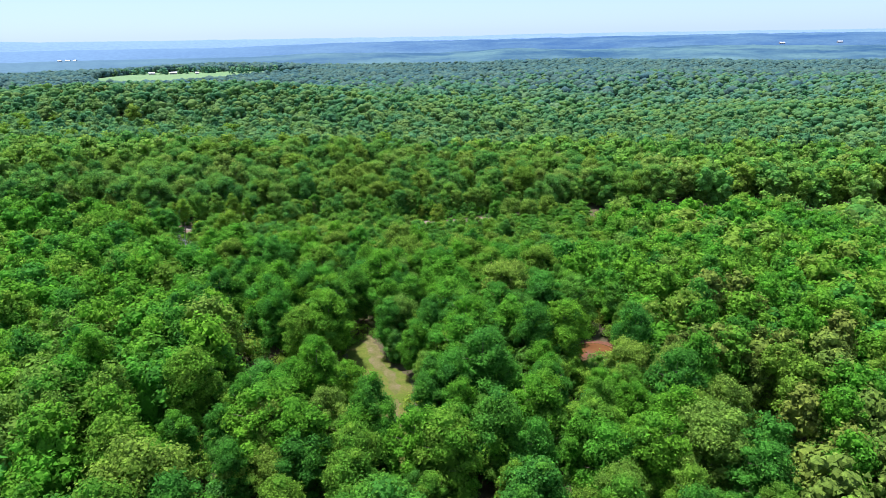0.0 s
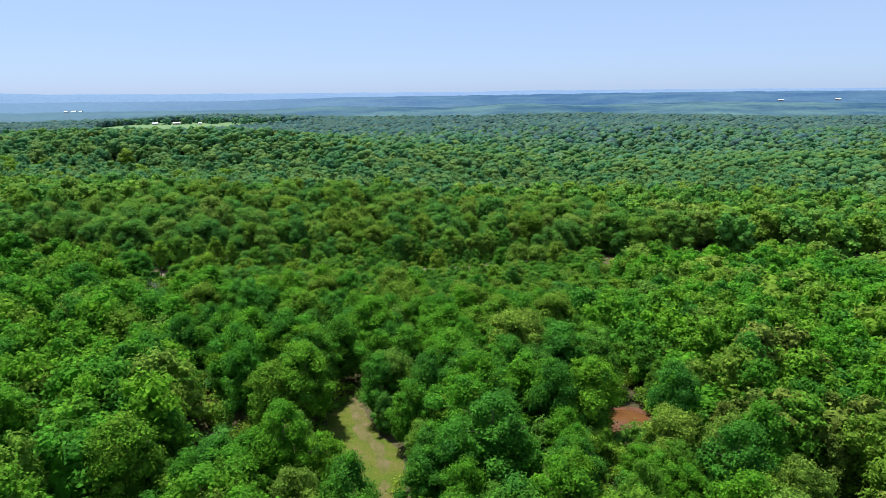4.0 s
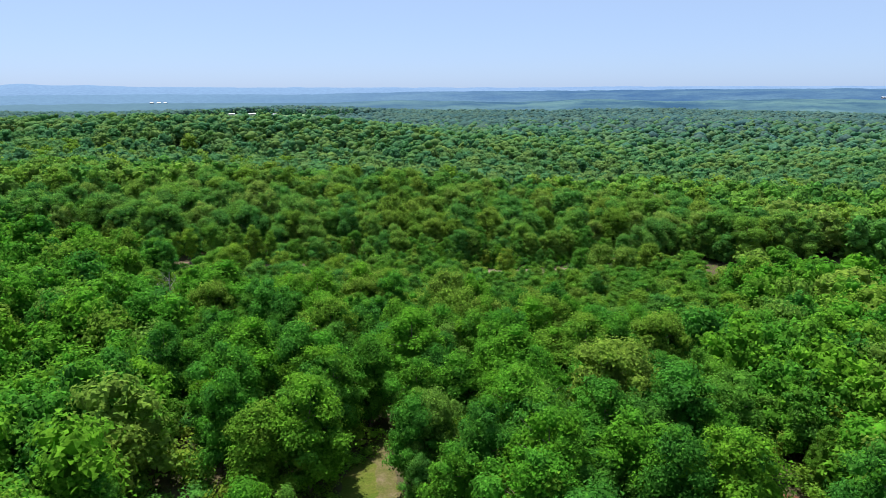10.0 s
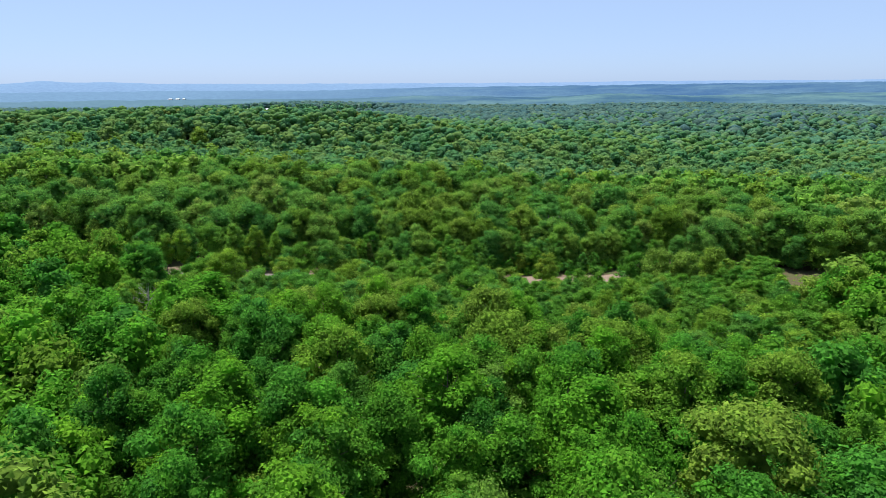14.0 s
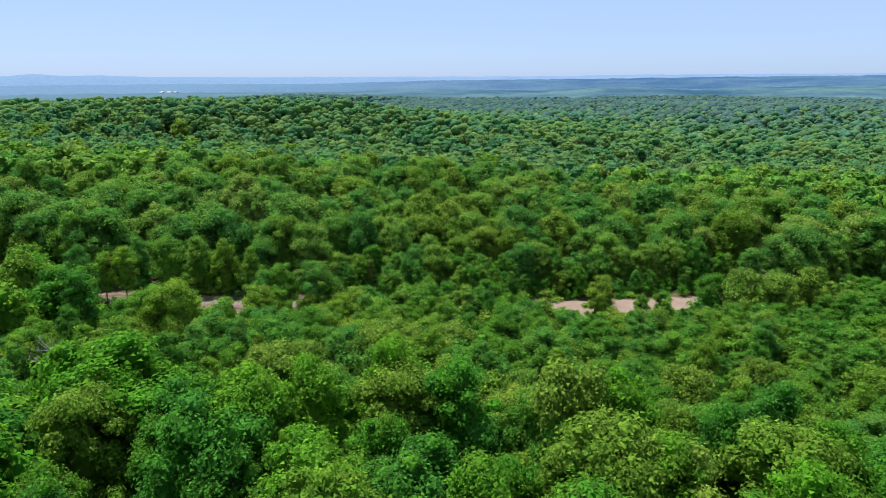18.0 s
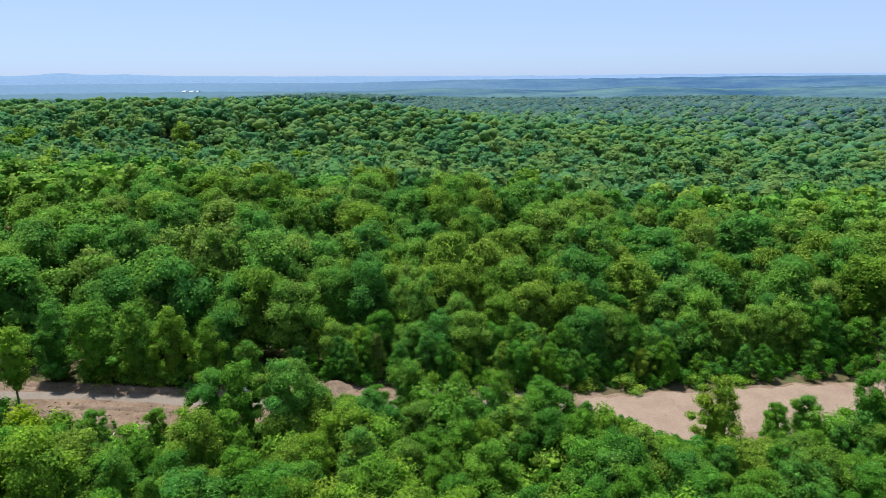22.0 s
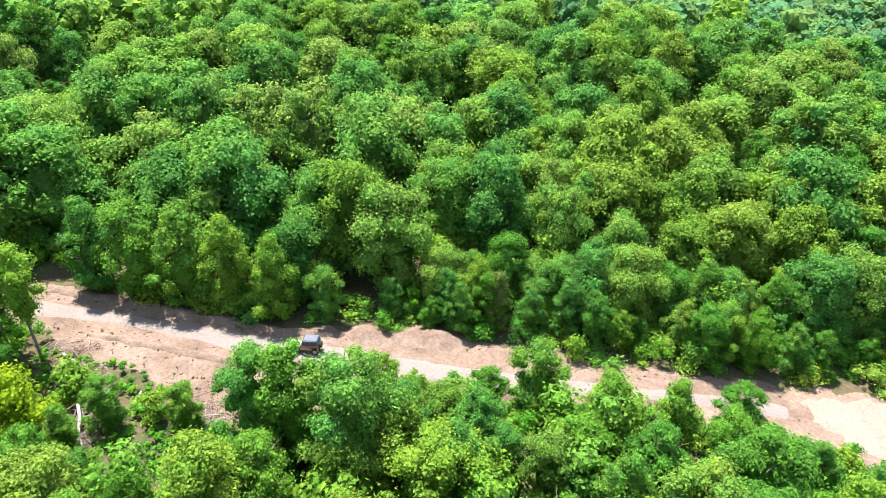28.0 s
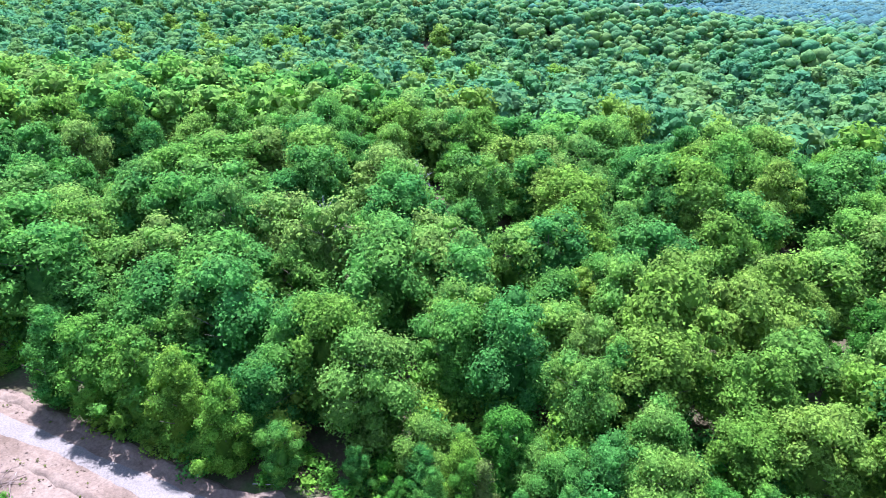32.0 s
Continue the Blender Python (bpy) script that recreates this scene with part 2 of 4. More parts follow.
# ---- shape of the land ----
LAND = np.array([
    (-20, 141, 1.5), (32, 134, 3), (-9, 120, 0.5), (-35, 124, 1), (-55, 130, 1), (-104, 257, -5), (-70, 262, -6.5), (-50, 270, -7.2), (-24, 276, -9),
    (0, 276, -12), (20, 285, -13.5), (8, 291, -13), (-8, 283, -11.5), (32, 296, -14), (-90, 249, -5), (-91, 156, -1.5), (-59, 193, -0.5), (-36, 188, -2), (28, 212, -8), (47, 102, -3),
    (-122, 267, -2), (-108, 291, -3), (-95, 319, -2), (-121, 357, 2), (-45, 290, -7), (-52, 311, -7), (0, 334, -15), (-66, 322, -4), (-56, 364, -3), (-62, 392, -1), (40, 396, -10), (-78, 448, -14), (35, 462, -23), (-200, 325, 5), (-165, 378, 1), (-199, 414, -2), (-131, 440, -5), (-94, 452, -8), (-60, 462, -9), (-290, 430, 2), (-250, 478, -12), (-190, 508, -15), (-130, 545, -16), (-340, 520, -6), (-420, 540, 16), (-375, 570, 20), (-330, 600, 26), (-296, 620, 26), (-262, 638, 19), (-226, 656, 15), (-190, 670, 6), (-120, 690, -5), (-320, 780, -10), (-400, 900, -20), (-700, 1000, -21), (-200, 1000, -18), (-550, 1250, -19), (-250, 1400, -22), (300, 1500, -22), (0, 1800, -26), (-900, 1600, -22), 
    (100, 480, -20), (-28, 541, -12), (-34, 669, -16), (-225, 790, -9), (-500, 720, -6), (0, 900, -11), (250, 1000, -12), (400, 800, -16), (150, 700, -22),
    (300, 400, -16), (200, 250, -13), (120, 120, -8), (0, 0, 0), (-150, 60, 2), (-200, 200, 2), (-60, 60, 0), (70, 40, -2),
    (0, -80, 0), (-620, 1540, -11), (0, 1350, -26), (700, 1400, -26), (900, 1900, -30), (-1000, 2000, -30), (0, 2500, -30)], float)


def height(x, y):
    x, y = np.asarray(x, float), np.asarray(y, float)
    top, low = np.zeros_like(x), np.zeros_like(x)
    for px, py, pz in LAND:
        reach = 28 + 0.10 * max(0, py - 200)
        w = 1 / ((x - px) ** 2 + (y - py) ** 2 + reach ** 2) ** 2
        top, low = top + w * pz, low + w
    z = top / low
    roll = np.sin(x / 71 + 0.6 * np.sin(y / 120)) * np.sin(y / 63 + 1.3 + 0.8 * np.sin(x / 150)) + 0.8 * np.sin(x / 160 + y / 110 + 2.0)
    z = z + 5.5 * roll * np.clip((y - 330) / 250, 0, 1) * (1 - 0.7 * np.clip((y - 600) / 300, 0, 1))
    d = np.hypot(x, y)
    return z + np.clip((d - 2600) / 1900, 0, 1) * 10


def inside(poly, x, y, grow=0.0):
    """How many metres (x, y) lies within the outline (negative: outside)."""
    x, y = np.asarray(x, float), np.asarray(y, float)
    inn = np.zeros(x.shape, bool)
    dist = np.full(x.shape, 1e9)
    for (ax, ay), (bx, by) in zip(poly, poly[1:] + poly[:1]):
        cross = (ay > y) != (by > y)
        with np.errstate(divide="ignore", invalid="ignore"):
            inn ^= cross & (x < (bx - ax) * (y - ay) / (by - ay + 1e-12) + ax)
        t = np.clip(((x - ax) * (bx - ax) + (y - ay) * (by - ay)) / ((bx - ax) ** 2 + (by - ay) ** 2), 0, 1)
        dist = np.minimum(dist, np.hypot(x - ax - t * (bx - ax), y - ay - t * (by - ay)))
    return np.where(inn, dist, -dist)


# outlines on the ground
DIRT = [(-150, 258), (-121, 256.5), (-108, 259), (-94, 261), (-78, 263), (-66, 268), (-58, 270.2), (-45, 272.2), (-32, 275.5), (-22, 279),
        (-6, 284.5), (13, 293), (35, 299), (40, 287), (18, 278), (6, 271), (-6, 265), (-12, 268.5), (-22, 271), (-38, 268), (-50, 264), (-58, 261), (-66, 256.5),
        (-69, 247.5), (-74, 247), (-80, 249.5), (-88, 251), (-95, 250.8), (-101, 251.8), (-115, 251), (-150, 252)]
ROAD = [(-150, 256), (-116, 255), (-108.8, 256.3), (-92, 259.2), (-76, 262.2), (-68, 264), (-58, 265.8), (-52, 267.2), (-40, 270.5), (-28, 274.5), (-21, 276),
        (-21, 273), (-30, 271), (-40, 267.6), (-50, 264.2), (-58, 262), (-68, 259.6), (-76, 258.2), (-82, 257.4), (-93.5, 256.2), (-105, 253.4), (-116, 252), (-150, 253)]
PAD = [(-21.5, 276.6), (-17, 280), (-6, 284), (12, 292), (34, 298.4), (37, 288), (17, 279.5), (5, 272.5), (-5, 267), (-12, 270.5), (-18.5, 272.8)]
CLEARING = [(-20.5, 142), (-17, 141.5), (-13, 133), (-7, 123.5), (-6.2, 111), (-2.8, 96), (-7, 91), (-10, 103), (-13.5, 111), (-19.5, 117), (-23, 127), (-21, 134)]
TRACK = [(-20.5, 149.5), (-18, 149.5), (-14.5, 136), (-9.3, 125), (-8.2, 112), (-4.6, 96), (-6, 94), (-10.2, 110), (-11, 121), (-16.5, 133)]
SIDE = [(-21, 129), (-38, 127.5), (-46, 126), (-46, 123), (-37, 121), (-20, 122)]
POND_AT, POND_R = (32, 134.0), 5.2
POND = [(POND_AT[0] + POND_R * (1 + 0.12 * math.sin(3 * a + 1)) * math.cos(a), POND_AT[1] + 0.85 * POND_R * (1 + 0.1 * math.sin(2 * a)) * math.sin(a))
        for a in [k * math.tau / 40 for k in range(40)]]
PASTURE = [(-620, 1240), (-480, 1200), (-400, 1420), (-300, 1590), (-430, 1620), (-700, 1640), (-740, 1480)]


def raw_mesh(name, verts, faces, mat, smooth=False, tint=None):
    verts = np.asarray(verts, np.float32)
    faces = np.asarray(faces, np.int32)
    me = bpy.data.meshes.new(name)
    me.vertices.add(len(verts))
    me.vertices.foreach_set("co", verts.ravel())
    n, k = faces.shape
    me.loops.add(n * k)
    me.loops.foreach_set("vertex_index", faces.ravel())
    me.polygons.add(n)
    me.polygons.foreach_set("loop_start", np.arange(0, n * k, k, dtype=np.int32))
    me.polygons.foreach_set("loop_total", np.full(n, k, np.int32))
    if tint is not None:
        me.attributes.new("tint", "FLOAT", "POINT").data.foreach_set("value", np.asarray(tint, np.float32))
    me.update(calc_edges=True)
    me.polygons.foreach_set("use_smooth", np.full(n, smooth))
    me.materials.append(mat)
    return me


def part(name, bm, mat, parent, label="", smooth=False):
    """Links a bmesh or a mesh as one mesh object under a thing or a part."""
    if isinstance(bm, bmesh.types.BMesh):
        me = bpy.data.meshes.new(name)
        bm.to_mesh(me)
        bm.free()
        me.materials.append(mat)
        for p in me.polygons:
            p.use_smooth = smooth
    else:
        me = bm
    ob = new(name, me)
    ob.parent = parent
    if label:
        ob["label"] = label
    return ob


def axis(lo, hi, mid, fine, coarse):
    """Coordinates that lie close together round mid and widen outwards."""
    out, v, s = [mid], mid, fine
    while v < hi:
        v += s
        s = min(coarse, s * (1.0 if abs(v - mid) < 90 else 1.08))
        out.append(v)
    v, s = mid, fine
    while v > lo:
        v -= s
        s = min(coarse, s * (1.0 if abs(v - mid) < 90 else 1.08))
        out.append(v)
    return np.array(sorted(out))


def sheet(name, xs, ys, lift, mat, poly=None, rough=0.0, label="", category="", edge=0.7):
    X, Y = np.meshgrid(xs, ys)
    Z = height(X, Y)
    if poly is not None:
        d = inside(poly, X, Y) + rough * np.array([noise.noise((a * 0.35, b * 0.35, 3.0)) + 0.5 * noise.noise((a, b, 7.0)) for a, b in zip(X.ravel(), Y.ravel())]).reshape(X.shape)
        Z = Z + np.clip(d / edge, -1, 1) * lift
    else:
        Z = Z + lift
    nx, ny = len(xs), len(ys)
    idx = np.arange(nx * ny).reshape(ny, nx)
    faces = np.stack([idx[:-1, :-1], idx[:-1, 1:], idx[1:, 1:], idx[1:, :-1]], -1).reshape(-1, 4)
    if poly is not None:
        keep = (d.ravel()[faces] > -edge).any(1)
        faces = faces[keep]
        used, inv = np.unique(faces, return_inverse=True)
        V = np.stack([X.ravel(), Y.ravel(), Z.ravel()], -1)[used]
        faces = inv.reshape(-1, 4)
    else:
        V = np.stack([X.ravel(), Y.ravel(), Z.ravel()], -1)
    ob = new(name, raw_mesh(name, V, faces, mat, True))
    return tagged(ob, label, category, kind="structure")


sheet("ground", axis(-4700, 4700, -40, 3.0, 160), axis(-900, 4700, 200, 3.0, 160), -0.05, M_FLOOR, label="leaf-littered forest floor under the trees", category="ground")
sheet("dirt_verge", np.arange(-151, 42, 0.7), np.arange(245, 301, 0.7), 0.10, M_DIRT, DIRT, 1.6, "tan bare dirt verge beside the forest road", "dirt")
sheet("road", np.arange(-151, -19, 0.6), np.arange(250, 278, 0.6), 0.16, M_PACKED, ROAD, 0.35, "pale packed-gravel forest road", "road")
sheet("gravel_pad", np.arange(-25, 39, 0.7), np.arange(265, 299, 0.7), 0.18, M_PAD, PAD, 1.8, "bright pale gravel pad at the road's end", "gravel pad")
sheet("grass_clearing", np.arange(-27, -1, 0.6), np.arange(89, 153, 0.6), 0.10, M_GRASS, CLEARING, 1.0, "sunlit grass clearing with worn dirt patches", "clearing")
sheet("track", np.arange(-24, -2, 0.5), np.arange(90, 152, 0.5), 0.16, M_WORN, TRACK, 1.1, "worn dirt wheel track across the grass clearing", "track")
sheet("side_track", np.arange(-51, -20, 0.6), np.arange(121, 134, 0.6), 0.12, M_DIRT, SIDE, 1.0, "bare dirt track beside the clearing", "track")
sheet("pasture", np.arange(-760, -280, 8), np.arange(1190, 1660, 8), 1.0, M_PASTURE, PASTURE, 8, "pale green pasture on the distant farm", "pasture", 6)


# ---- trees ----
def ball(sub):
    bm = bmesh.new()
    bmesh.ops.create_icosphere(bm, subdivisions=sub, radius=1)
    v = np.array([x.co for x in bm.verts])
    f = np.array([[x.index for x in p.verts] for p in bm.faces])
    bm.free()
    return v, f


ICO1, ICO2 = ball(1), ball(2)


def unit(n, r):
    v = r.normal(size=(n, 3))
    return v / np.linalg.norm(v, axis=1)[:, None]


def outline_at(u, peak, tip):
    """Half-width of a crown at height u (0 base, 1 top), its widest at peak; tip: blunt (2) to pointed (1)."""
    u = np.asarray(u, float)
    low = 0.5 + 0.5 * np.sin(np.pi / 2 * np.clip(u / peak, 0, 1))
    high = np.clip(1 - np.clip((u - peak) / (1 - peak), 0, 1) ** tip, 0, 1) ** 0.62
    return np.where(u < peak, low, high)


def clumps_of(r, count, R, H, peak, tip, rag, plump=2.25):
    """Centres and radii of the leafy boughs of a crown that reaches from its base (z = 0) up to H."""
    k = np.arange(count)
    u = 0.03 + 0.93 * (k + r.uniform(0.1, 0.9, count)) / count
    a = k * 2.39996 + r.uniform(-0.7, 0.7, count)
    p1, p2 = r.uniform(0, 6.283, 2)
    lobe = 1 + rag * (0.9 * np.sin(2 * a + p1 + 1.5 * u) + 0.7 * np.sin(3 * a + p2 - 2.5 * u))
    q = np.where(k % 8 == 2, r.uniform(0.3, 0.5, count), r.uniform(0.62, 1.04, count)) * lobe
    s = R * r.uniform(0.6, 1.25, count) * min(0.5, plump / math.sqrt(count))
    w = np.clip(q * R * outline_at(u, peak, tip) - 0.55 * s, 0, None)
    return np.stack([w * np.cos(a), w * np.sin(a), np.clip(u * H * r.uniform(0.93, 1.04, count) - 0.4 * s, 0.2 * s, H - 0.5 * s), s], -1)


def crown_arrays(r, R, H, count, leaves, size, peak=0.42, tip=1.7, rag=0.13, shrink=0.7, body=True, plump=2.2):
    """A crown: an inner body, a body to each bough, and leaf sprays over the boughs; also each vertex's own shift of tint."""
    L = clumps_of(r, count, R, H, peak, tip, rag, plump)
    V, F, T, n = [], [], [], 0
    cv, cf = ICO1
    own = r.normal(size=count) * 0.025
    for (x, y, z, s), t in zip(L, own):
        j = cv * (1 + r.uniform(-0.2, 0.2, (len(cv), 1))) * s * shrink * np.array([1, 1, 0.8])
        V.append(j + (x, y, z))
        F.append(cf + n)
        T.append(np.full(len(cv), t))
        n += len(cv)
    if body:
        iv, jf = ICO2
        u = np.clip(0.5 + 0.5 * iv[:, 2], 0, 1)
        wide = np.hypot(iv[:, 0], iv[:, 1])[:, None] + 1e-6
        inner = np.concatenate([iv[:, :2] / wide * (outline_at(u, peak, tip)[:, None] * np.minimum(1, wide * 1.25)) * R * 0.36, (0.05 + 0.66 * u)[:, None] * H], 1)
        V.append(inner * (1 + r.uniform(-0.06, 0.06, (len(iv), 1))))
        F.append(jf + n)
        T.append(np.zeros(len(iv)))
    hull = (np.concatenate(V), np.concatenate(F), np.concatenate(T))
    if not leaves:
        return hull, None, None
    m = int(leaves * 1.8)
    w = L[:, 3] ** 2
    pick = r.choice(count, m, p=w / w.sum())
    out = np.concatenate([L[:, :2] / (np.linalg.norm(L[:, :2], axis=1)[:, None] + 1e-6), np.zeros((count, 1))], 1)[pick]
    d = unit(m, r) + 0.45 * out + np.array([0, 0, 0.5])
    d /= np.linalg.norm(d, axis=1)[:, None]
    far = r.uniform(0.72, 1.08, (m, 1)) + np.where(r.uniform(size=(m, 1)) < 0.22, r.uniform(0.05, 0.5, (m, 1)), 0)
    p = L[pick, :3] + d * L[pick, 3:4] * far * np.array([1, 1, 0.78])
    deep = np.zeros(m, bool)
    for k, (x, y, z, s) in enumerate(L):
        deep |= (np.linalg.norm((p - (x, y, z)) / (1, 1, 0.8), axis=1) < 0.7 * s) & (pick != k)
    p, d, pick = p[~deep][:leaves], d[~deep][:leaves], pick[~deep][:leaves]
    nrm = d * 0.9 + unit(len(p), r) * 0.62 + np.array([0, 0, 0.2])
    nrm /= np.linalg.norm(nrm, axis=1)[:, None]
    a = np.cross(nrm, unit(len(p), r))
    a /= np.linalg.norm(a, axis=1)[:, None]
    b = np.cross(nrm, a)
    s = size * r.uniform(0.55, 1.3, (len(p), 1))
    droop = nrm * s * 0.25
    return hull, np.stack([p - a * s * 0.75 - b * s * 0.4 - droop, p + a * s * 0.75 - b * s * 0.3 - droop, p + b * s * 0.8], 1), np.repeat(own[pick], 3)


def crown_joined(r, **kw):
    (v, f, t), q, qt = crown_arrays(r, **kw)
    if q is not None:
        f = np.concatenate([f, len(v) + np.arange(len(q))[:, None] * 3 + [0, 1, 2]])
        v, t = np.concatenate([v, q.reshape(-1, 3)]), np.concatenate([t, qt])
    return v, f, t


def crown_mesh(name, r, mat, **kw):
    v, f, t = crown_joined(r, **kw)
    return raw_mesh(name, v, f, mat, False, t + 1.0)


def tube(points, radii, sides=6):
    v, f = [], []
    for k, (p, rad) in enumerate(zip(points, radii)):
        p = Vector(p)
        d = (Vector(points[min(k + 1, len(points) - 1)]) - Vector(points[max(k - 1, 0)])).normalized()
        u = d.orthogonal().normalized()
        w = d.cross(u)
        for s in range(sides):
            a = s * math.tau / sides
            v.append(p + (u * math.cos(a) + w * math.sin(a)) * rad)
        if k:
            for s in range(sides):
                t = (s + 1) % sides
                f.append(((k - 1) * sides + s, (k - 1) * sides + t, k * sides + t, k * sides + s))
    return [tuple(x) for x in v], f


def wood_mesh(name, r, mat, H, R, thick, limbs, twigs=0):
    V, F = [], []

    def grow(points, radii, sides=6):
        v, f = tube(points, radii, sides)
        F.extend(tuple(i + len(V) for i in q) for q in f)
        V.extend(v)

    top = H * 0.9
    bend = r.uniform(-0.05, 0.05, 2) * H
    line = [(bend[0] * u * u, bend[1] * u * u, top * u - 0.4 * (u == 0)) for u in (0, 0.15, 0.35, 0.55, 0.75, 1.0)]
    grow(line, [thick * 1.35, thick, thick * 0.85, thick * 0.65, thick * 0.4, thick * 0.12], 7)
    for k in range(limbs):
        u = r.uniform(0.35, 0.85)
        a, rise = k * 2.39996 + r.uniform(-0.4, 0.4), r.uniform(0.35, 0.9)
        ln = R * r.uniform(0.6, 0.95) * (1.15 - 0.5 * u)
        o = Vector((bend[0] * u * u, bend[1] * u * u, top * u))
        e = Vector((math.cos(a), math.sin(a), rise)) * ln
        mid = o + e * 0.5 + Vector((0, 0, -0.06 * ln))
        t = thick * (1 - u) * 0.6 + 0.03
        grow([o, mid, o + e], [t, t * 0.6, t * 0.18], 5)
        for _ in range(twigs):
            s = o + e * r.uniform(0.3, 0.9)
            g = Vector((*r.normal(size=2), 0.5 + r.uniform(0, 0.8))).normalized() * ln * r.uniform(0.25, 0.5)
            grow([s, s + g * 0.55 + Vector((0, 0, 0.1)), s + g], [t * 0.35, t * 0.22, t * 0.08], 4)
    return raw_mesh(name, V, F, mat, True)


# one model a kind; heights in metres
KINDS = {}


def model(key, name, label, category, mat, H, R, base, count, leaves, size, seed, peak=0.42, tip=1.7, rag=0.13, thick=0.22, limbs=7, thin=0.6):
    """Two models of a tree, each built when first planted: one for where the flight passes near, one with fewer and larger sprays."""
    def build(part_of, big):
        r = np.random.default_rng(seed)
        root = tagged(new(name), label, category, "trees of the forest")
        part("trunk", wood_mesh("trunk", r, M_BARK, H, R, thick, limbs), M_BARK, root)
        me = crown_mesh("crown", r, mat, R=R, H=H - base, count=count, leaves=int(leaves * part_of), size=size * big, peak=peak, tip=tip, rag=rag)
        part("crown", me, mat, root).location.z = base
        return root

    KINDS[key] = (lambda: build(1.0, 1.0), H)
    KINDS[key + "_off"] = (lambda: build(thin, 1.22), H)


NEAR_LEAVES = 6800
for s in range(4):
    model(f"oak{s}", "oak_tree", "tall oak with a full green leafy crown", "tree", M_OAK, 16.5, 4.9, 2.6, 36 + 5 * s, NEAR_LEAVES, 0.25, 10 + s, peak=(0.44, 0.52, 0.36, 0.56)[s], tip=(1.8, 2.1, 1.5, 1.8)[s], rag=(0.12, 0.16, 0.1, 0.18)[s])
for s in range(4):
    model(f"ridge{s}", "broadleaf_tree", "tall broadleaf tree, crown colour blued for haze", "tree", M_RIDGE, 16.5, 5.7, 1.2, 40 + 5 * s, int(NEAR_LEAVES * 1.25), 0.235, 80 + s, peak=(0.5, 0.58, 0.44, 0.55)[s], tip=(2.0, 2.3, 1.7, 2.0)[s], rag=(0.12, 0.17, 0.1, 0.15)[s])
for s in range(4):
    model(f"young{s}", "young_tree", "young broadleaf tree with fresh bright-green leaves", "tree", M_YOUNG, 11.5, 3.2, 0.3, 42 + 5 * s, 9200, 0.138, 30 + s, peak=(0.42, 0.5, 0.36, 0.54)[s], tip=(1.7, 2.1, 1.5, 1.9)[s], rag=(0.14, 0.18, 0.12, 0.16)[s], thick=0.13)
for s in range(3):
    model(f"maple{s}", "maple_tree", "young maple with a dense mid-green crown", "tree", M_MAPLE, 11.5, 3.4, 0.4, 42 + 5 * s, 9200, 0.142, 40 + s, peak=(0.5, 0.58, 0.44)[s], tip=(2.0, 2.4, 1.7)[s], rag=(0.16, 0.12, 0.2)[s], thick=0.14)
model("front0", "oak_tree", "broad oak with dense fresh green leaves beside the road", "tree", M_YOUNG, 15.0, 4.7, 0.8, 46, 15000, 0.16, 47, peak=0.46, tip=1.9, rag=0.16)
model("slim0", "slender_tree", "slender tree with bare lower trunk and thin high crown", "tree", M_YOUNG, 14.0, 2.7, 5.4, 18, 2600, 0.15, 45, peak=0.5, tip=1.6, rag=0.25, thick=0.15)
for s in range(2):
    model(f"pale{s}", "hickory_tree", "broad hickory with pale grey-green leaf sprays", "tree", M_PALE, 15.0, 5.0, 2.2, 40 + 8 * s, NEAR_LEAVES, 0.25, 50 + s, peak=0.55, tip=2.4, rag=0.15)
model("pine0", "pine_tree", "dark brownish-green pine with a ragged crown", "tree", M_PINE, 15.0, 3.2, 3.0, 34, 4200, 0.19, 61, peak=0.16, tip=1.0, rag=0.2)
model("cedar0", "cedar_tree", "slim dark olive cedar at the forest edge", "tree", M_CEDAR, 9.0, 1.8, 0.5, 26, 3000, 0.13, 62, peak=0.18, tip=1.0, rag=0.12, thick=0.12)
model("yellow0", "sapling", "small sapling with vivid yellow-green leaves", "tree", M_YELLOW, 6.0, 2.4, 0.6, 14, 2200, 0.17, 63, thick=0.08)
for s in range(2):
    model(f"bush{s}", "bush", "low leafy green bush on the clearing's edge", "bush", M_YOUNG, 3.4, 1.7, 0.1, 11, 1100, 0.16, 70 + s, thick=0.05, limbs=3)
PLANTED = {}


def young_zone(x, y):
    """The younger regrowth before the road."""
    return (y > 196) & (y < 268 + np.clip(0.45 * x, 0, 24)) & (x > -100 + 0.25 * (y - 196)) & (x < 60)


def reach(x, y):
    """How near the flight comes to a tree while it is ahead of the camera."""
    yc = np.clip(y - 48, 5, 226)
    d = np.hypot(x - np.interp(yc, [0, 75, 141, 222], [0, 0, -20, -33]), y - yc)
    return np.where((y > 200) & (y < 262) & (x > -130) & (x < 60), np.minimum(d, 40 + 0.75 * np.hypot((x + 55) * 0.75, y - 238)), d)


def plant(key, x, y, h=None, spin=None, wide=1.0):
    key = key if reach(x, y) < 74 else key + "_off"
    build, H = KINDS[key]
    s = (h or H) / H
    m = Matrix.LocRotScale((x, y, float(height(x, y)) - 0.05), Euler((0, 0, rng.uniform(0, 6.283) if spin is None else spin)), None)
    ob = copy_thing(PLANTED[key], m) if key in PLANTED else PLANTED.setdefault(key, build())
    ob.matrix_basis = m @ Matrix.Diagonal((s * wide, s * wide, s, 1))
    return ob


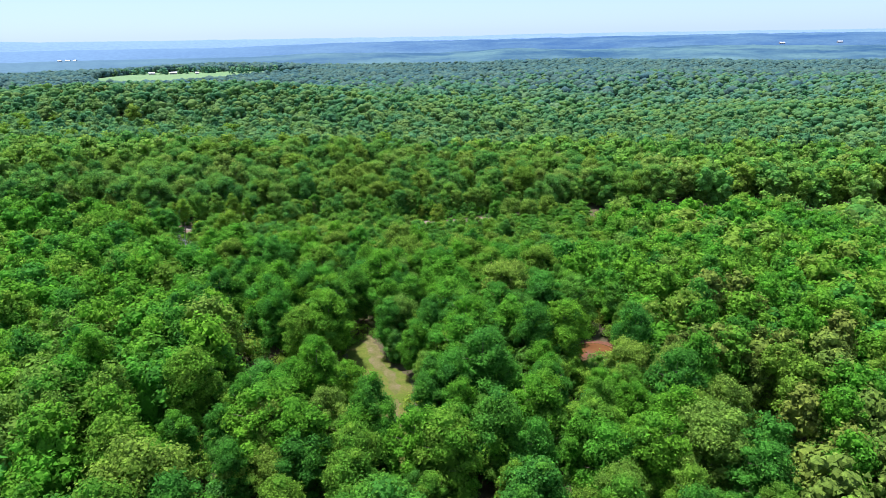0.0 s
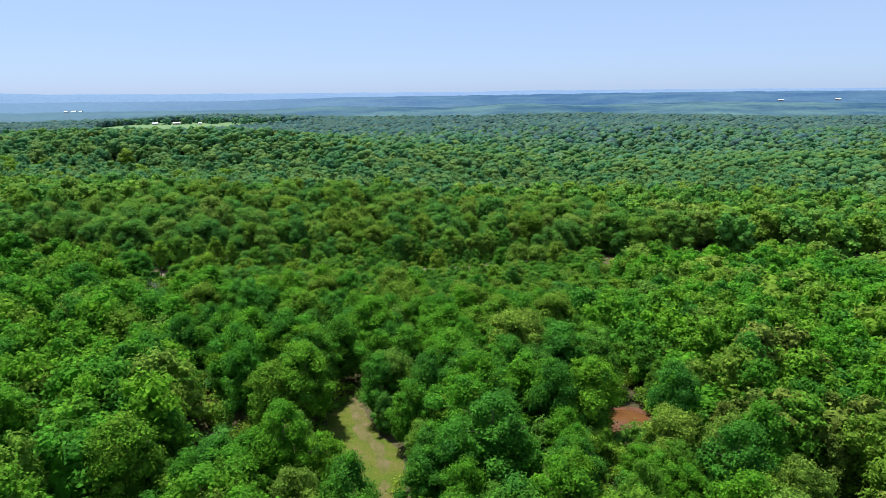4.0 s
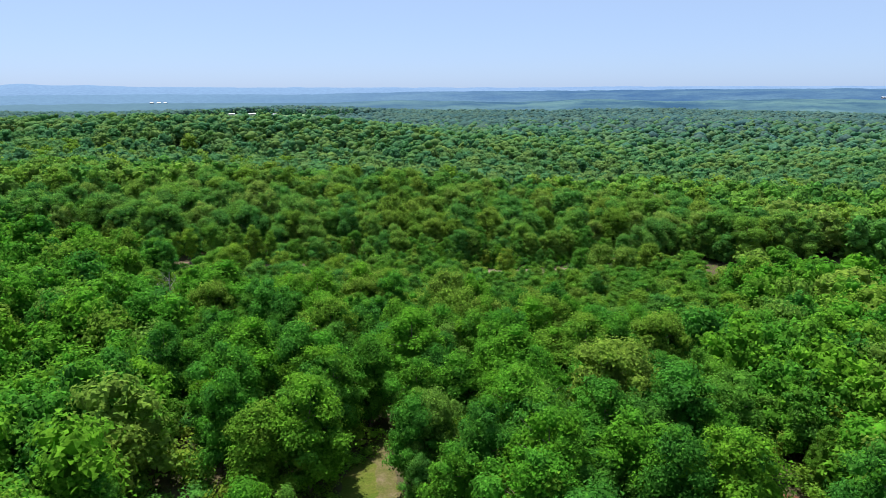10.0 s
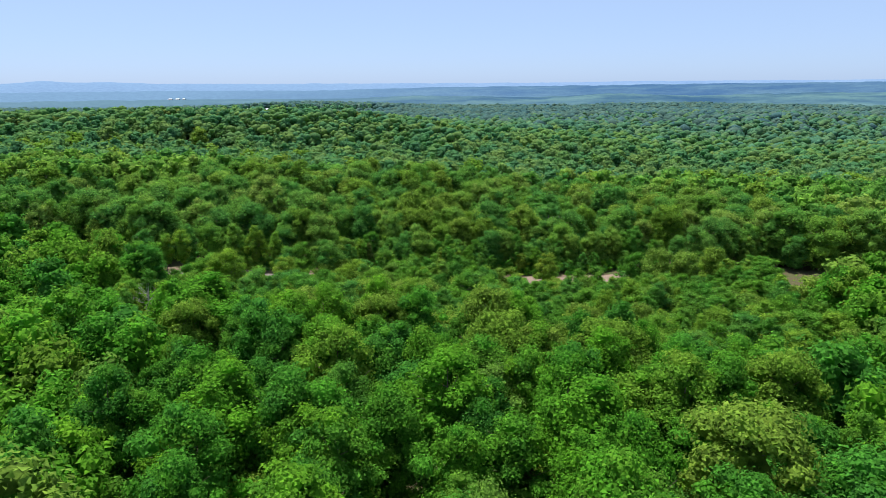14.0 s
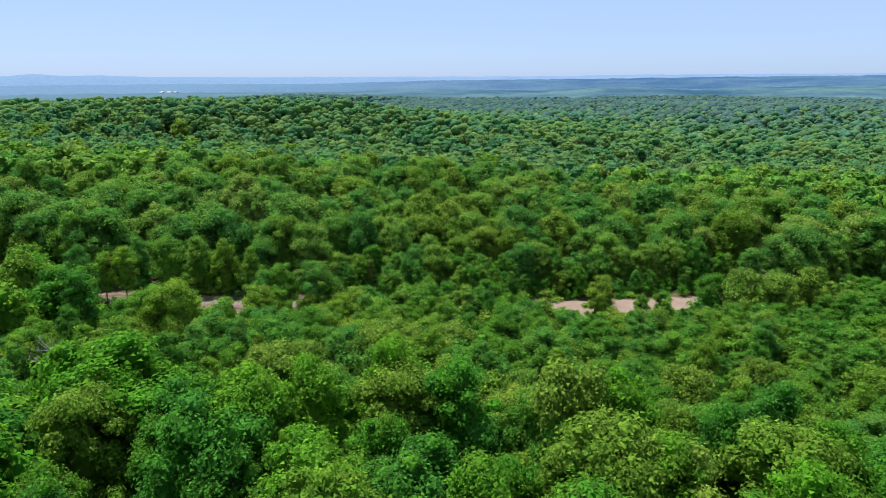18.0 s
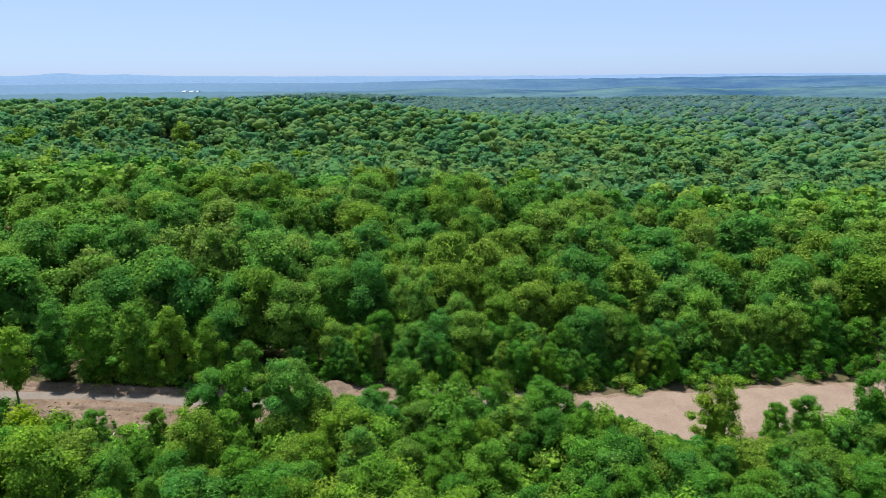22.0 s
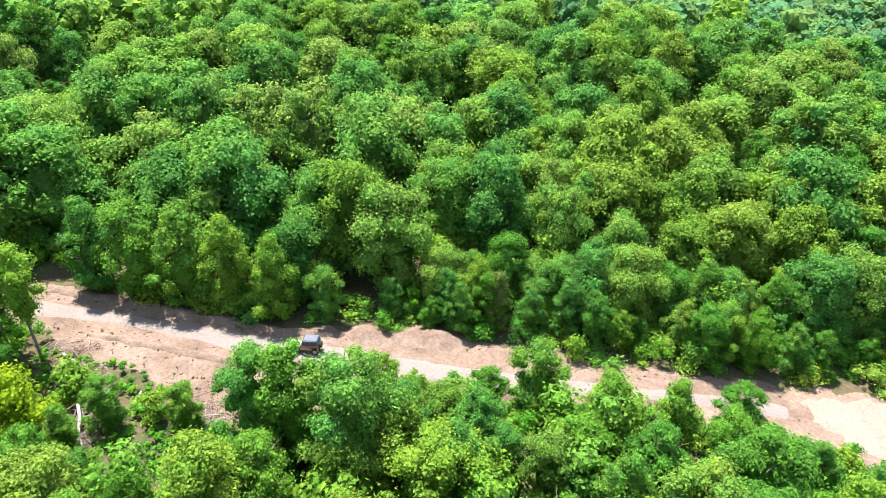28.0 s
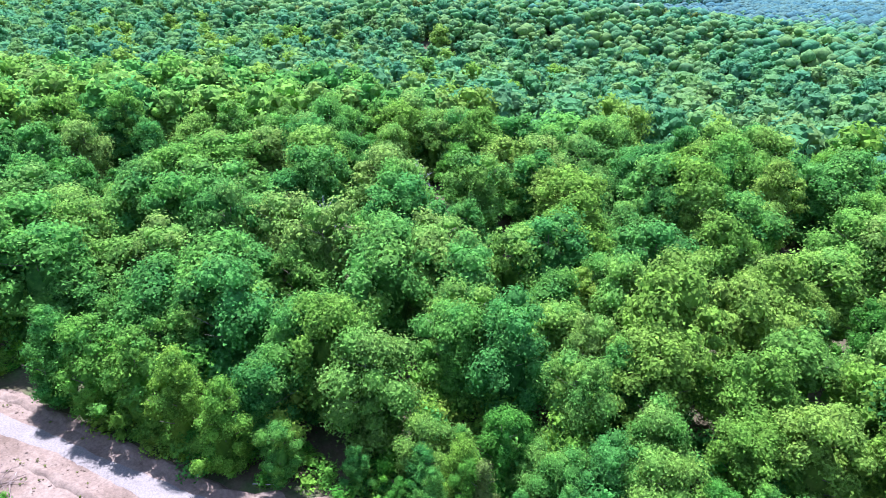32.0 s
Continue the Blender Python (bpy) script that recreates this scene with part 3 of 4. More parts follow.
# trees that stand out or fill gaps in the camera's view, one by one: kind, x, y, height
CHOSEN = [
    ("front0", -58.2, 247.2, 15.4), ("young0", -64.6, 247.8, 13.6), ("young1", -68.2, 247.2, 12.6), ("bush0", -80.0, 246.2, 3.6), ("yellow0", -89.3, 239.4, 8.0), ("slim0", -98.3, 248.3, 15.0), ("slim0", -102.4, 247.8, 13.5), ("young1", -83.2, 243.4, 6.8),
    ("young3", -110, 250.0, 14.0), ("young0", -38.5, 260.5, 9.5), ("young1", -27.7, 263.2, 8.0), ("young2", -20.2, 263.8, 6.5),
    ("young0", -2.4, 264.0, 13.0), ("young3", 6.5, 268.0, 8.5), ("young1", 11.4, 270.8, 9.0), ("maple1", 22.1, 273.6, 12.8), ("pale0", 28.0, 270.5, 14.5), ("pale1", 35.5, 271.5, 14.0), ("pale0", 43.5, 276.0, 14.0), ("cedar0", -54.0, 274.6, 8.6), ("young1", -45.9, 262.0, 10.5), ("young2", -39.2, 263.0, 8.0), ("young1", -76.1, 246.0, 6.5),
    ("front0", -72.3, 220.4, 16.5), ("front0", -77.5, 223.0, 15.0), ("ridge2", -79.0, 276.5, 16.0), ("pale1", -75.9, 277.5, 16.8), ("ridge0", -69.5, 277.0, 15.5), ("ridge3", -71.5, 298.0, 17.5), ("ridge0", -61.5, 305.0, 13.5), ("young2", -57.0, 300.5, 9.5), ("young3", -60.0, 310.5, 12.0), ("ridge2", 40.0, 304.0, 12.0), ("young1", 45.0, 300.5, 8.0), ("ridge0", 48.0, 307.0, 14.0), ("young3", 42.0, 296.0, 7.0), ("ridge1", -70.0, 309.5, 15.5), ("ridge2", -76.0, 303.5, 13.5), ("young1", -66.0, 303.0, 9.5), ("young0", -74.5, 311.0, 10.0), ("pale0", -67.4, 324.0, 16.5),
    ("young2", -48.2, 293.0, 14.0), ("pine0", 61.0, 122.9, 14.0), ("pale0", 48.0, 105.0, 13.0), ("pale1", 24.1, 82.0, 12.5), ("pine0", 68.0, 112.0, 13.0), ("pine0", 57.0, 113.0, 12.5), ("pine0", 76, 122, 13.5),
    ("oak2", -25.5, 137.5, 14.5), ("oak3", -25.0, 145.0, 15.5), ("oak0", -21.0, 152.0, 15.0), ("oak1", -13.5, 147.5, 13.5), ("young3", -12.0, 143.0, 11.0), ("oak3", -5.8, 126.5, 12.5), ("young1", -3.8, 119.0, 10.0), ("oak1", -1.5, 112.0, 12.5), ("young2", -22.5, 119.5, 10.5), ("oak1", -17.2, 111.0, 12.0), ("young0", -10.5, 131.5, 8.0), ("pale0", -20.0, 103.0, 11.0), ("pale1", -14.5, 99.5, 10.5), ("pale1", -29, 293.5, 14.5), ("pale0", -22, 297, 14.0), ("pale0", -35.5, 298.5, 15.0), ("pale1", -26, 304, 15.0), ("pale1", -15.5, 292.5, 12.5), ("pale0", -40, 312, 16), ("pale1", -33, 306, 15), ("pale1", -48, 316, 16), ("pale0", -38, 322, 16)]
for x, y, h in ((-79, 265.3, 11.5), (-73.5, 267.5, 8.0), (-66.5, 271, 6.0), (-60, 273.5, 7.5), (-57, 275.5, 9.0), (-50, 274.5, 7.0), (-46, 276, 8.5), (-84.5, 264.4, 13.0), (-90.5, 263.6, 13.5), (-97, 262.6, 14.0), (-103, 261.4, 13.0)):
    CHOSEN.append((f"young{int(h * 2) % 3}", x, y, h))

taken = np.zeros((0, 3))


def clear_of(x, y, margin):
    ok = np.ones(np.shape(x), bool)
    for poly, extra in ((DIRT, 0.0), (CLEARING, -0.8), (SIDE, 0.0), (POND, -0.6)):
        ok &= inside(poly, x, y) < -(margin + extra)
    return ok


def scatter(x0, x1, y0, y1, gap, keep, r):
    """Points about gap metres apart: a jittered lattice."""
    xs, ys = np.arange(x0, x1, gap), np.arange(y0, y1, gap * 0.88)
    X, Y = np.meshgrid(xs, ys)
    X = X + (np.arange(len(ys)) % 2)[:, None] * gap * 0.5 + r.uniform(-0.47, 0.47, X.shape) * gap
    Y = Y + r.uniform(-0.47, 0.47, X.shape) * gap
    X, Y = X.ravel(), Y.ravel()
    k = keep(X, Y)
    return X[k], Y[k]


def in_view(x, y, slack=9.0):
    """Within the land that the flight looks over."""
    early = (x < 0.69 * (y - 4) + slack) & (x > -0.69 * (y - 4) - slack)
    later = (x > -22 - 0.96 * (y - 140) - slack) & (x < 0.6 * (y - 140) + slack) & (y > 140)
    last = (x > -30 - 2.6 * (y - 228) - slack) & (x < 0) & (y > 228)
    return early | later | last


near_r = np.random.default_rng(21)
for kind, x, y, h in CHOSEN:
    plant(kind, x, y, h)
CHOSEN.append(("oak1", -60.5, 188.5, 17.0))
plant(*CHOSEN[-1], wide=1.5)
edge_line = [(-64, 268.5), (-52, 272.5), (-45, 274), (-32, 277.5), (-22, 281), (-6, 286.5), (13, 295), (34, 301)]
for k in range(64):
    row = k // 32
    x = -62 + (k % 32) * 3.1 + row * 1.5 + near_r.uniform(-1, 1)
    y = float(np.interp(x, [p[0] for p in edge_line], [p[1] for p in edge_line])) + near_r.uniform(0.5, 3.0) + row * 5.5
    kind = "ridge" if row and near_r.uniform() < 0.6 else "young"
    if row or near_r.uniform() < 0.75:
        CHOSEN.append((kind + str(near_r.integers(4)) if kind == "ridge" or k % 2 else f"maple{k % 3}", x, y, near_r.uniform(4.0, 8.5) + row * near_r.uniform(2.5, 5.5)))
        plant(*CHOSEN[-1])
taken = [(x, y) for _, x, y, _ in CHOSEN]


def away(x, y, gap):
    ok = np.ones(len(x), bool)
    for a, b in taken:
        ok &= np.hypot(x - a, y - b) > gap
    return ok


nx, ny = scatter(-420, 300, 26, 275, 6.7, lambda x, y: in_view(x, y) & clear_of(x, y, 2.6) & ~young_zone(x, y) & ((y < 256) | (x < -70)), near_r)
bx, by = scatter(-620, 330, 256, 570, 8.8, lambda x, y: in_view(x, y) & clear_of(x, y, 2.0) & ~young_zone(x, y) & (near_r.uniform(400, 450, np.shape(x)) + np.clip((-x - 60) * 0.9, 0, 115) > y), near_r)
k = ~((bx < -70) & (by < 275)) & ((bx < -64) | (by > np.interp(bx, [p[0] for p in edge_line], [p[1] for p in edge_line])))
bx, by = bx[k], by[k]
qx, qy = scatter(-110, 70, 190, 296, 4.8, lambda x, y: in_view(x, y) & clear_of(x, y, 1.4) & young_zone(x, y), near_r)
nx, ny = np.concatenate([nx, bx, qx]), np.concatenate([ny, by, qy])
gap = near_r.uniform(size=len(nx)) < 0.1
k = away(nx, ny, 3.4) & ~(gap & ~young_zone(nx, ny)) & ~((near_r.uniform(size=len(nx)) < 0.16) & (nx < -62) & (ny > 205))
nx, ny = nx[k], ny[k]
yz = young_zone(nx, ny)
near = reach(nx, ny)
order = np.argsort(near)
grown, regrown = order[~yz[order]], order[yz[order]]
front, slope = grown[ny[grown] <= 256], grown[ny[grown] > 256]
order = np.concatenate([front[:300], slope[:310], regrown, front[300:], slope[310:]])
TREES = 610 + len(regrown)
rest = order[TREES:]
patch_noise = np.array([noise.noise((a * 0.02, b * 0.02, 1.5)) for a, b in zip(nx, ny)])
verge = -inside(DIRT, nx, ny)
grow = 0.66 + 0.54 * near_r.uniform(size=len(nx)) ** 0.7
tall = np.where(yz, np.minimum(near_r.uniform(6.0, 12.0, len(nx)), np.where((nx > -70) & (nx < -25), 6.5 + 0.5 * verge, np.where(nx < -70, 1.0 + 0.38 * verge + 0.6 * np.clip(verge - 9, 0, None), 2.8 + 0.42 * verge))), np.where(ny > 256, 16.2, 14.6) * grow)
# trees held low along the camera's line of sight to the pond
sx, sy = nx - 32, ny - 134
along = -(sx * 0.26 + sy * 0.966)
tall = np.where((np.abs(sx * 0.966 - sy * 0.26) < 6.5) & (along > 0) & (along < 32), np.minimum(tall, 1.4 + 0.36 * along), tall)
tall = np.where((nx < -84) & (nx > -108) & (ny > 230) & (ny < 253), np.minimum(tall, 2.0 + 0.42 * verge + 0.6 * np.clip(verge - 9, 0, None)), tall)
for i in order[:TREES]:
    x, y, h = float(nx[i]), float(ny[i]), float(tall[i])
    u = near_r.uniform()
    if yz[i] or h < 6:
        key = f"bush{near_r.integers(2)}" if h < 4.5 else f"maple{near_r.integers(3)}" if u < 0.42 else f"pale{near_r.integers(2)}" if u < 0.54 else f"young{near_r.integers(4)}"
    elif x > 42 and y < 150 and u < 0.38:
        key, h = "pine0", h * 0.9
    elif u < 0.06 + 0.35 * max(0, patch_noise[i]) + (0.4 if x > 38 and y < 256 else 0.0):
        key = f"pale{near_r.integers(2)}"
    elif u < 0.9:
        key = ("ridge" if y > 256 else "oak") + str(near_r.integers(4))
    else:
        key, h = f"maple{near_r.integers(3)}", h * 0.8
    plant(key, x, y, h, wide=near_r.uniform(0.78, 1.26) * (1.1 if yz[i] else 1.02))


# the rest of the woods, in masses
def mass(name, label, mat, xs, ys, hs, radius, count, leaves, size, models, seed, shrink=0.8, tall=2.0, smooth=False, **form):
    r = np.random.default_rng(seed)
    made = [crown_joined(r, R=1.0, H=tall, count=count, leaves=leaves, size=size, shrink=shrink, body=count > 17, **form) for _ in range(models)]
    V, F, T, n = [], [], [], 0
    g = height(xs, ys)
    which = r.integers(0, models, len(xs))
    turn = r.uniform(0, math.tau, len(xs))
    for k in range(models):
        i = np.where(which == k)[0]
        v, f, own = made[k]
        c, s = np.cos(turn[i])[:, None], np.sin(turn[i])[:, None]
        R = (radius * r.uniform(0.68, 1.42, len(i)))[:, None]
        hh = hs[i][:, None]
        x = xs[i][:, None] + R * (c * v[:, 0] - s * v[:, 1])
        y = ys[i][:, None] + R * (s * v[:, 0] + c * v[:, 1])
        z = g[i][:, None] + hh - (tall - v[:, 2]) * np.minimum(R, hh / tall)
        V.append(np.stack([x, y, z], -1).reshape(-1, 3))
        F.append((f[None] + (n + np.arange(len(i)) * len(v))[:, None, None]).reshape(-1, 3))
        patch = np.array([noise.noise((a * 0.011, b * 0.011, 4.0)) + 0.6 * noise.noise((a * 0.035, b * 0.035, 9.0)) for a, b in zip(xs[i], ys[i])])
        T.append(np.repeat(0.5 + 0.55 * patch + r.uniform(-0.28, 0.28, len(i)), len(v)) + np.tile(own, len(i)) + 2.0)
        n += len(i) * len(v)
    ob = new(name, raw_mesh(name, np.concatenate(V), np.concatenate(F), mat, smooth, np.concatenate(T)))
    return tagged(ob, label, "woods", kind="stuff")


rx, ry, rh, rd = nx[rest], ny[rest], tall[rest], near[rest]
tone = near_r.uniform(size=len(rx))
pale = tone < 0.08 + 0.4 * np.clip(patch_noise[rest], 0, 1)
piny = (rx > 42) & (ry < 150) & (tone > 0.65)
young = yz[rest]
leafy = ~pale & ~piny & ~young
OVER, CREST = ry > 256, ry > 400 + 15 * np.sin(rx / 40) + np.clip(rx, -400, 0) * 0.12
CLOSE, FAIR = rd < 105, (rd >= 105) & (rd < 170)
FULL, LESS, LEAST = (34, 1500, 0.085), (26, 620, 0.12), (18, 300, 0.16)
for sel, mat, lab, nm, size, (cnt, lv, sz), sd in (
        (leafy & CLOSE & ~OVER, M_OAK, "dense green oak and hickory woods", "oak_woods", 4.9, FULL, 1),
        (leafy & CLOSE & OVER, M_RIDGE, "green oak woods on the slope across the road", "slope_woods", 5.8, FULL, 8),
        (leafy & FAIR & ~OVER, M_OAK, "oak woods deeper behind the front trees", "deep_oak_woods", 5.2, LESS, 6),
        (leafy & FAIR & OVER, M_RIDGE, "oak woods up the slope, colour blued for haze", "upper_slope_woods", 6.0, LESS, 9),
        (leafy & ~CLOSE & ~FAIR & ~CREST, M_RIDGE, "green oak woods rising beyond the road", "ridge_woods", 6.2, LEAST, 7),
        (leafy & ~CLOSE & ~FAIR & CREST, M_MID, "oak woods over the crest, colour blued for haze", "crest_woods", 6.4, LEAST, 10),
        (young, M_YOUNG, "dense bright-green young regrowth before the road", "regrowth_woods", 3.4, (34, 2200, 0.078), 2),
        (pale & ~piny & ~young & CLOSE, M_PALE, "pale yellow-green hickory crowns in the woods", "hickory_woods", 4.8, FULL, 3),
        (pale & ~piny & ~young & ~CLOSE, M_PALE, "pale hickory crowns on the rise beyond", "ridge_hickory_woods", 6.2, LESS, 4),
        (piny & ~young, M_PINE, "dark pines among the broadleaf woods", "pine_woods", 4.0, LESS, 5)):
    if sel.any():
        mass(nm, lab, mat, rx[sel], ry[sel], rh[sel], size, cnt, lv, sz, 6, 100 + sd, tall=2.5, shrink=0.62 if cnt == 34 else 0.74 if cnt > 18 else 0.82, peak=0.52, tip=2.2)

low_r = np.random.default_rng(29)
PILES = [(-99, 254), (-70, 250), (-71, 243), (-80, 237), (-88, 237), (-99, 245)]        # open ground with the brush piles
ux, uy = scatter(-160, 100, 85, 320, 5.0, lambda x, y: in_view(x, y) & clear_of(x, y, 0.9) & (reach(x, y) < 85) & (inside(PILES, x, y) < 0), low_r)
edge = ~clear_of(ux, uy, 6.0)
mass("undergrowth", "leafy green undergrowth of bushes and saplings", M_YOUNG, ux, uy, np.where(edge, low_r.uniform(1.2, 3.8, len(ux)), np.where((ux < -84) & (ux > -108) & (uy > 230) & (uy < 253), low_r.uniform(1.5, 4.0, len(ux)), low_r.uniform(4.0, 9.0, len(ux)))), 2.8, 5, 620, 0.08, 6, 140, tall=1.4, shrink=0.5)

wx, wy = scatter(-125, 45, 236, 312, 2.7, lambda x, y: (inside(DIRT, x, y) < -0.5) & (inside(DIRT, x, y) > -8.5) & (inside(PILES, x, y) < 0) & in_view(x, y) & ((inside(DIRT, x, y) < -1.5) | (low_r.uniform(size=np.shape(x)) < 0.5)) & ((y < 258) | (x > -68) | (low_r.uniform(size=np.shape(x)) < 0.25)), low_r)
mass("edge_brush", "low leafy brush along the forest edge", M_OAK, wx, wy, low_r.uniform(1.0, 4.2, len(wx)), 1.7, 4, 460, 0.095, 6, 145, tall=1.3, shrink=0.5)

sx2, sy2 = scatter(-100, -68, 236, 256, 1.7, lambda x, y: (inside(PILES, x, y) > -1) & (inside(DIRT, x, y) < -0.3), low_r)
# scrub fills the gap left by the lowered trees
ca, cc = [v.ravel() for v in np.meshgrid(np.arange(9.5, 32, 2.0), np.arange(-6, 6.5, 2.0))]
ca, cc = ca + low_r.uniform(-0.7, 0.7, len(ca)), cc + low_r.uniform(-0.7, 0.7, len(cc))
px2, py2 = 32 - 0.26 * ca + 0.966 * cc, 134 - 0.966 * ca - 0.26 * cc
mass("pond_scrub", "low leafy scrub in the sight gap before the pond", M_YOUNG, px2, py2, low_r.uniform(0.7, 1.0, len(ca)) * (0.9 + 0.09 * ca), 1.5, 3, 130, 0.12, 6, 153, tall=1.2, shrink=0.6)
mass("scrub", "low green scrub and brambles round the brush piles", M_OAK, sx2, sy2, low_r.uniform(0.4, 1.5, len(sx2)), 1.0, 3, 110, 0.13, 6, 149, tall=1.2, shrink=0.6)
ox, oy = scatter(-330, 330, -110, 420, 9.0, lambda x, y: (~in_view(x, y, 11.0) | (y < 15)) & clear_of(x, y, 2.0) & (np.hypot(x * 0.8, y - 120) < 300), low_r)
mass("outer_woods", "green broadleaf woods all round the flight", M_OAK, ox, oy, low_r.uniform(11.5, 16.5, len(ox)), 6.6, 9, 60, 0.16, 6, 151, tall=2.0, shrink=0.9)
M_TUFT = foliage("dull verge grass", [(0.0, (0.11, 0.15, 0.035)), (0.5, (0.16, 0.165, 0.05)), (1.0, (0.11, 0.15, 0.035))])
tx, ty = scatter(-112, 30, 246, 298, 1.5, lambda x, y: (inside(DIRT, x, y) > 0) & (inside(ROAD, x, y) < -0.4) & (inside(PAD, x, y) < 0) & (low_r.uniform(size=np.shape(x)) < np.where(y < 258, 0.42, 0.22)), low_r)
mass("grass_tufts", "sparse dull-green grass tufts on the bare verge", M_TUFT, tx, ty, low_r.uniform(0.12, 0.4, len(tx)), 0.34, 2, 26, 0.3, 6, 147, tall=0.9, shrink=0.5)

mid_r = np.random.default_rng(33)
# beyond the crest the leaf material itself carries the haze tint
mx, my = scatter(-1100, 620, 400, 800, 9.6, lambda x, y: in_view(x, y) & (mid_r.uniform(400, 450, np.shape(x)) + np.clip((-x - 60) * 0.9, 0, 115) < y) & (mid_r.uniform(620, 800, np.shape(x)) > y), mid_r)
mh = mid_r.uniform(11, 16.5, len(mx))
k = (my < mid_r.uniform(540, 620, len(my))) & (mx > -330) & (mx < 260)
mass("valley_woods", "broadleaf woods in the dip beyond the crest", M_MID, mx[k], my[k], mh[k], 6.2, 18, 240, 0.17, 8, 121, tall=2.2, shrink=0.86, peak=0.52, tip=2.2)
mass("mid_woods", "dense broadleaf woods on rolling land, colour blued for haze", M_MID, mx[~k], my[~k], mh[~k], 7.0, 14, 60, 0.14, 10, 120, shrink=1.05, tall=1.7, smooth=True, peak=0.6, tip=2.4, plump=1.5)
# distant bands: leaf colour steps bluer to imitate haze
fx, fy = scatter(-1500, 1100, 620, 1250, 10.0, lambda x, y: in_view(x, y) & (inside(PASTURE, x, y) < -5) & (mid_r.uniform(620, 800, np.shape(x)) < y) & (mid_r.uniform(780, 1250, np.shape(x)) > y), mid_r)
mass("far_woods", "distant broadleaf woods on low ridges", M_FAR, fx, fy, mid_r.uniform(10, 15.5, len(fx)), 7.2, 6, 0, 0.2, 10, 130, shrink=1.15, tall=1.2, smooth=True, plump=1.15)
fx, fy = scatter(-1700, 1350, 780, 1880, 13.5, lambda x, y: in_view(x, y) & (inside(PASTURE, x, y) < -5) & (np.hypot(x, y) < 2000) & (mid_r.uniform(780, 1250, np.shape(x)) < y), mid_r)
mass("farthest_woods", "broadleaf woods in the farthest valley, colour blued for haze", M_FARTHEST, fx, fy, mid_r.uniform(10, 15.5, len(fx)), 10.5, 3, 0, 0.2, 10, 131, shrink=1.5, tall=1.0, smooth=True)
kx = mid_r.uniform(-430, -110, 190)
ky = np.interp(kx, [-430, -330, -262, -190, -110], [538, 603, 641, 673, 694]) + mid_r.uniform(-10, 10, 190)
k = (kx < -285) | (kx > -215)
mass("ridge_pines", "dark pines along the crest of the wooded rise", M_CEDAR, kx[k], ky[k], mid_r.uniform(11.5, 15, k.sum()), 3.4, 9, 60, 0.2, 4, 133, tall=2.4)


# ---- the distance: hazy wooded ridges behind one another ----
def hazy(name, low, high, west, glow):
    """Distant woods, haze painted in as colour and glow: patches of two tones, painted paler towards the sunlit west.
    """
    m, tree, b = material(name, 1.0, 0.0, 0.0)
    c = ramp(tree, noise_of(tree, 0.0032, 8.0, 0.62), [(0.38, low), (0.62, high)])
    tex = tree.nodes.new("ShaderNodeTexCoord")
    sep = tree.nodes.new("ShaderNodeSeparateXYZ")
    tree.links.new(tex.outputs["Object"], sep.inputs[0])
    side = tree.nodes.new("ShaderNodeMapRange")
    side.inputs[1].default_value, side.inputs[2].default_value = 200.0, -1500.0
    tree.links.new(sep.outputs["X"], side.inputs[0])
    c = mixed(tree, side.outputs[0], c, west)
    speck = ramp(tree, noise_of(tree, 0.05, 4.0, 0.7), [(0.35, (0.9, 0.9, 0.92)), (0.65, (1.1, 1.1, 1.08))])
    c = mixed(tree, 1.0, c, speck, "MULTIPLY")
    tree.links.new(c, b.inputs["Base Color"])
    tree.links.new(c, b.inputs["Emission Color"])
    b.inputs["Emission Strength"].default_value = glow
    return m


def ridge(name, label, mat, dist, depth, low, tops, seed, a0=-75, a1=50):
    """A band of wooded hills on an arc round the start; tops: (degrees from ahead, height of the crest)."""
    at, hi = zip(*tops)
    A = np.radians(np.linspace(a0, a1, 500))
    crest = np.interp(np.degrees(A), at, hi)
    crest = crest + np.array([3.5 * noise.noise((a * 30, seed, 0.0)) + 2.0 * noise.noise((a * 110, seed, 5.0)) + 1.2 * noise.noise((a * 420, seed, 9.0)) for a in A])
    rows = []
    for u in np.linspace(0, 1, 14):
        d = dist + depth * u
        z = low + (crest - low) * math.sin(u * math.pi / 2) ** 0.8
        wob = np.array([6 * u * (1 - u) * noise.noise((a * 60, u * 5, seed)) + 3 * noise.noise((a * 300, u * 14, seed)) * (1 - u) for a in A])
        rows.append(np.stack([np.sin(A) * d, np.cos(A) * d, z + wob], -1))
    rows.append(rows[-1] * (1.03, 1.03, 1) - (0, 0, 60))
    V = np.concatenate(rows)
    n = len(A)
    i = np.arange(len(rows) * n).reshape(len(rows), n)
    F = np.stack([i[:-1, :-1], i[:-1, 1:], i[1:, 1:], i[1:, :-1]], -1).reshape(-1, 4)
    return tagged(new(name, raw_mesh(name, V, F, mat, True)), label, "hills", kind="structure")


# haze tones put into base colour and emission of each ridge
M_HAZE1 = hazy("woods with painted blue-green haze", (0.024, 0.056, 0.095), (0.068, 0.12, 0.125), (0.066, 0.112, 0.14), 0.2)
M_HAZE2 = hazy("hills with painted slate-blue haze", (0.03, 0.064, 0.12), (0.056, 0.1, 0.142), (0.08, 0.13, 0.185), 0.3)
M_HAZE3 = hazy("hills with painted pale blue haze", (0.095, 0.145, 0.225), (0.11, 0.16, 0.235), (0.1, 0.152, 0.222), 0.4)
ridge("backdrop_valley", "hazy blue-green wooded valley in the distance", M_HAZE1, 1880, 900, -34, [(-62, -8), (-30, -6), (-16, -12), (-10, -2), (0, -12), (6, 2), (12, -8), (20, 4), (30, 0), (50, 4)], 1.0)
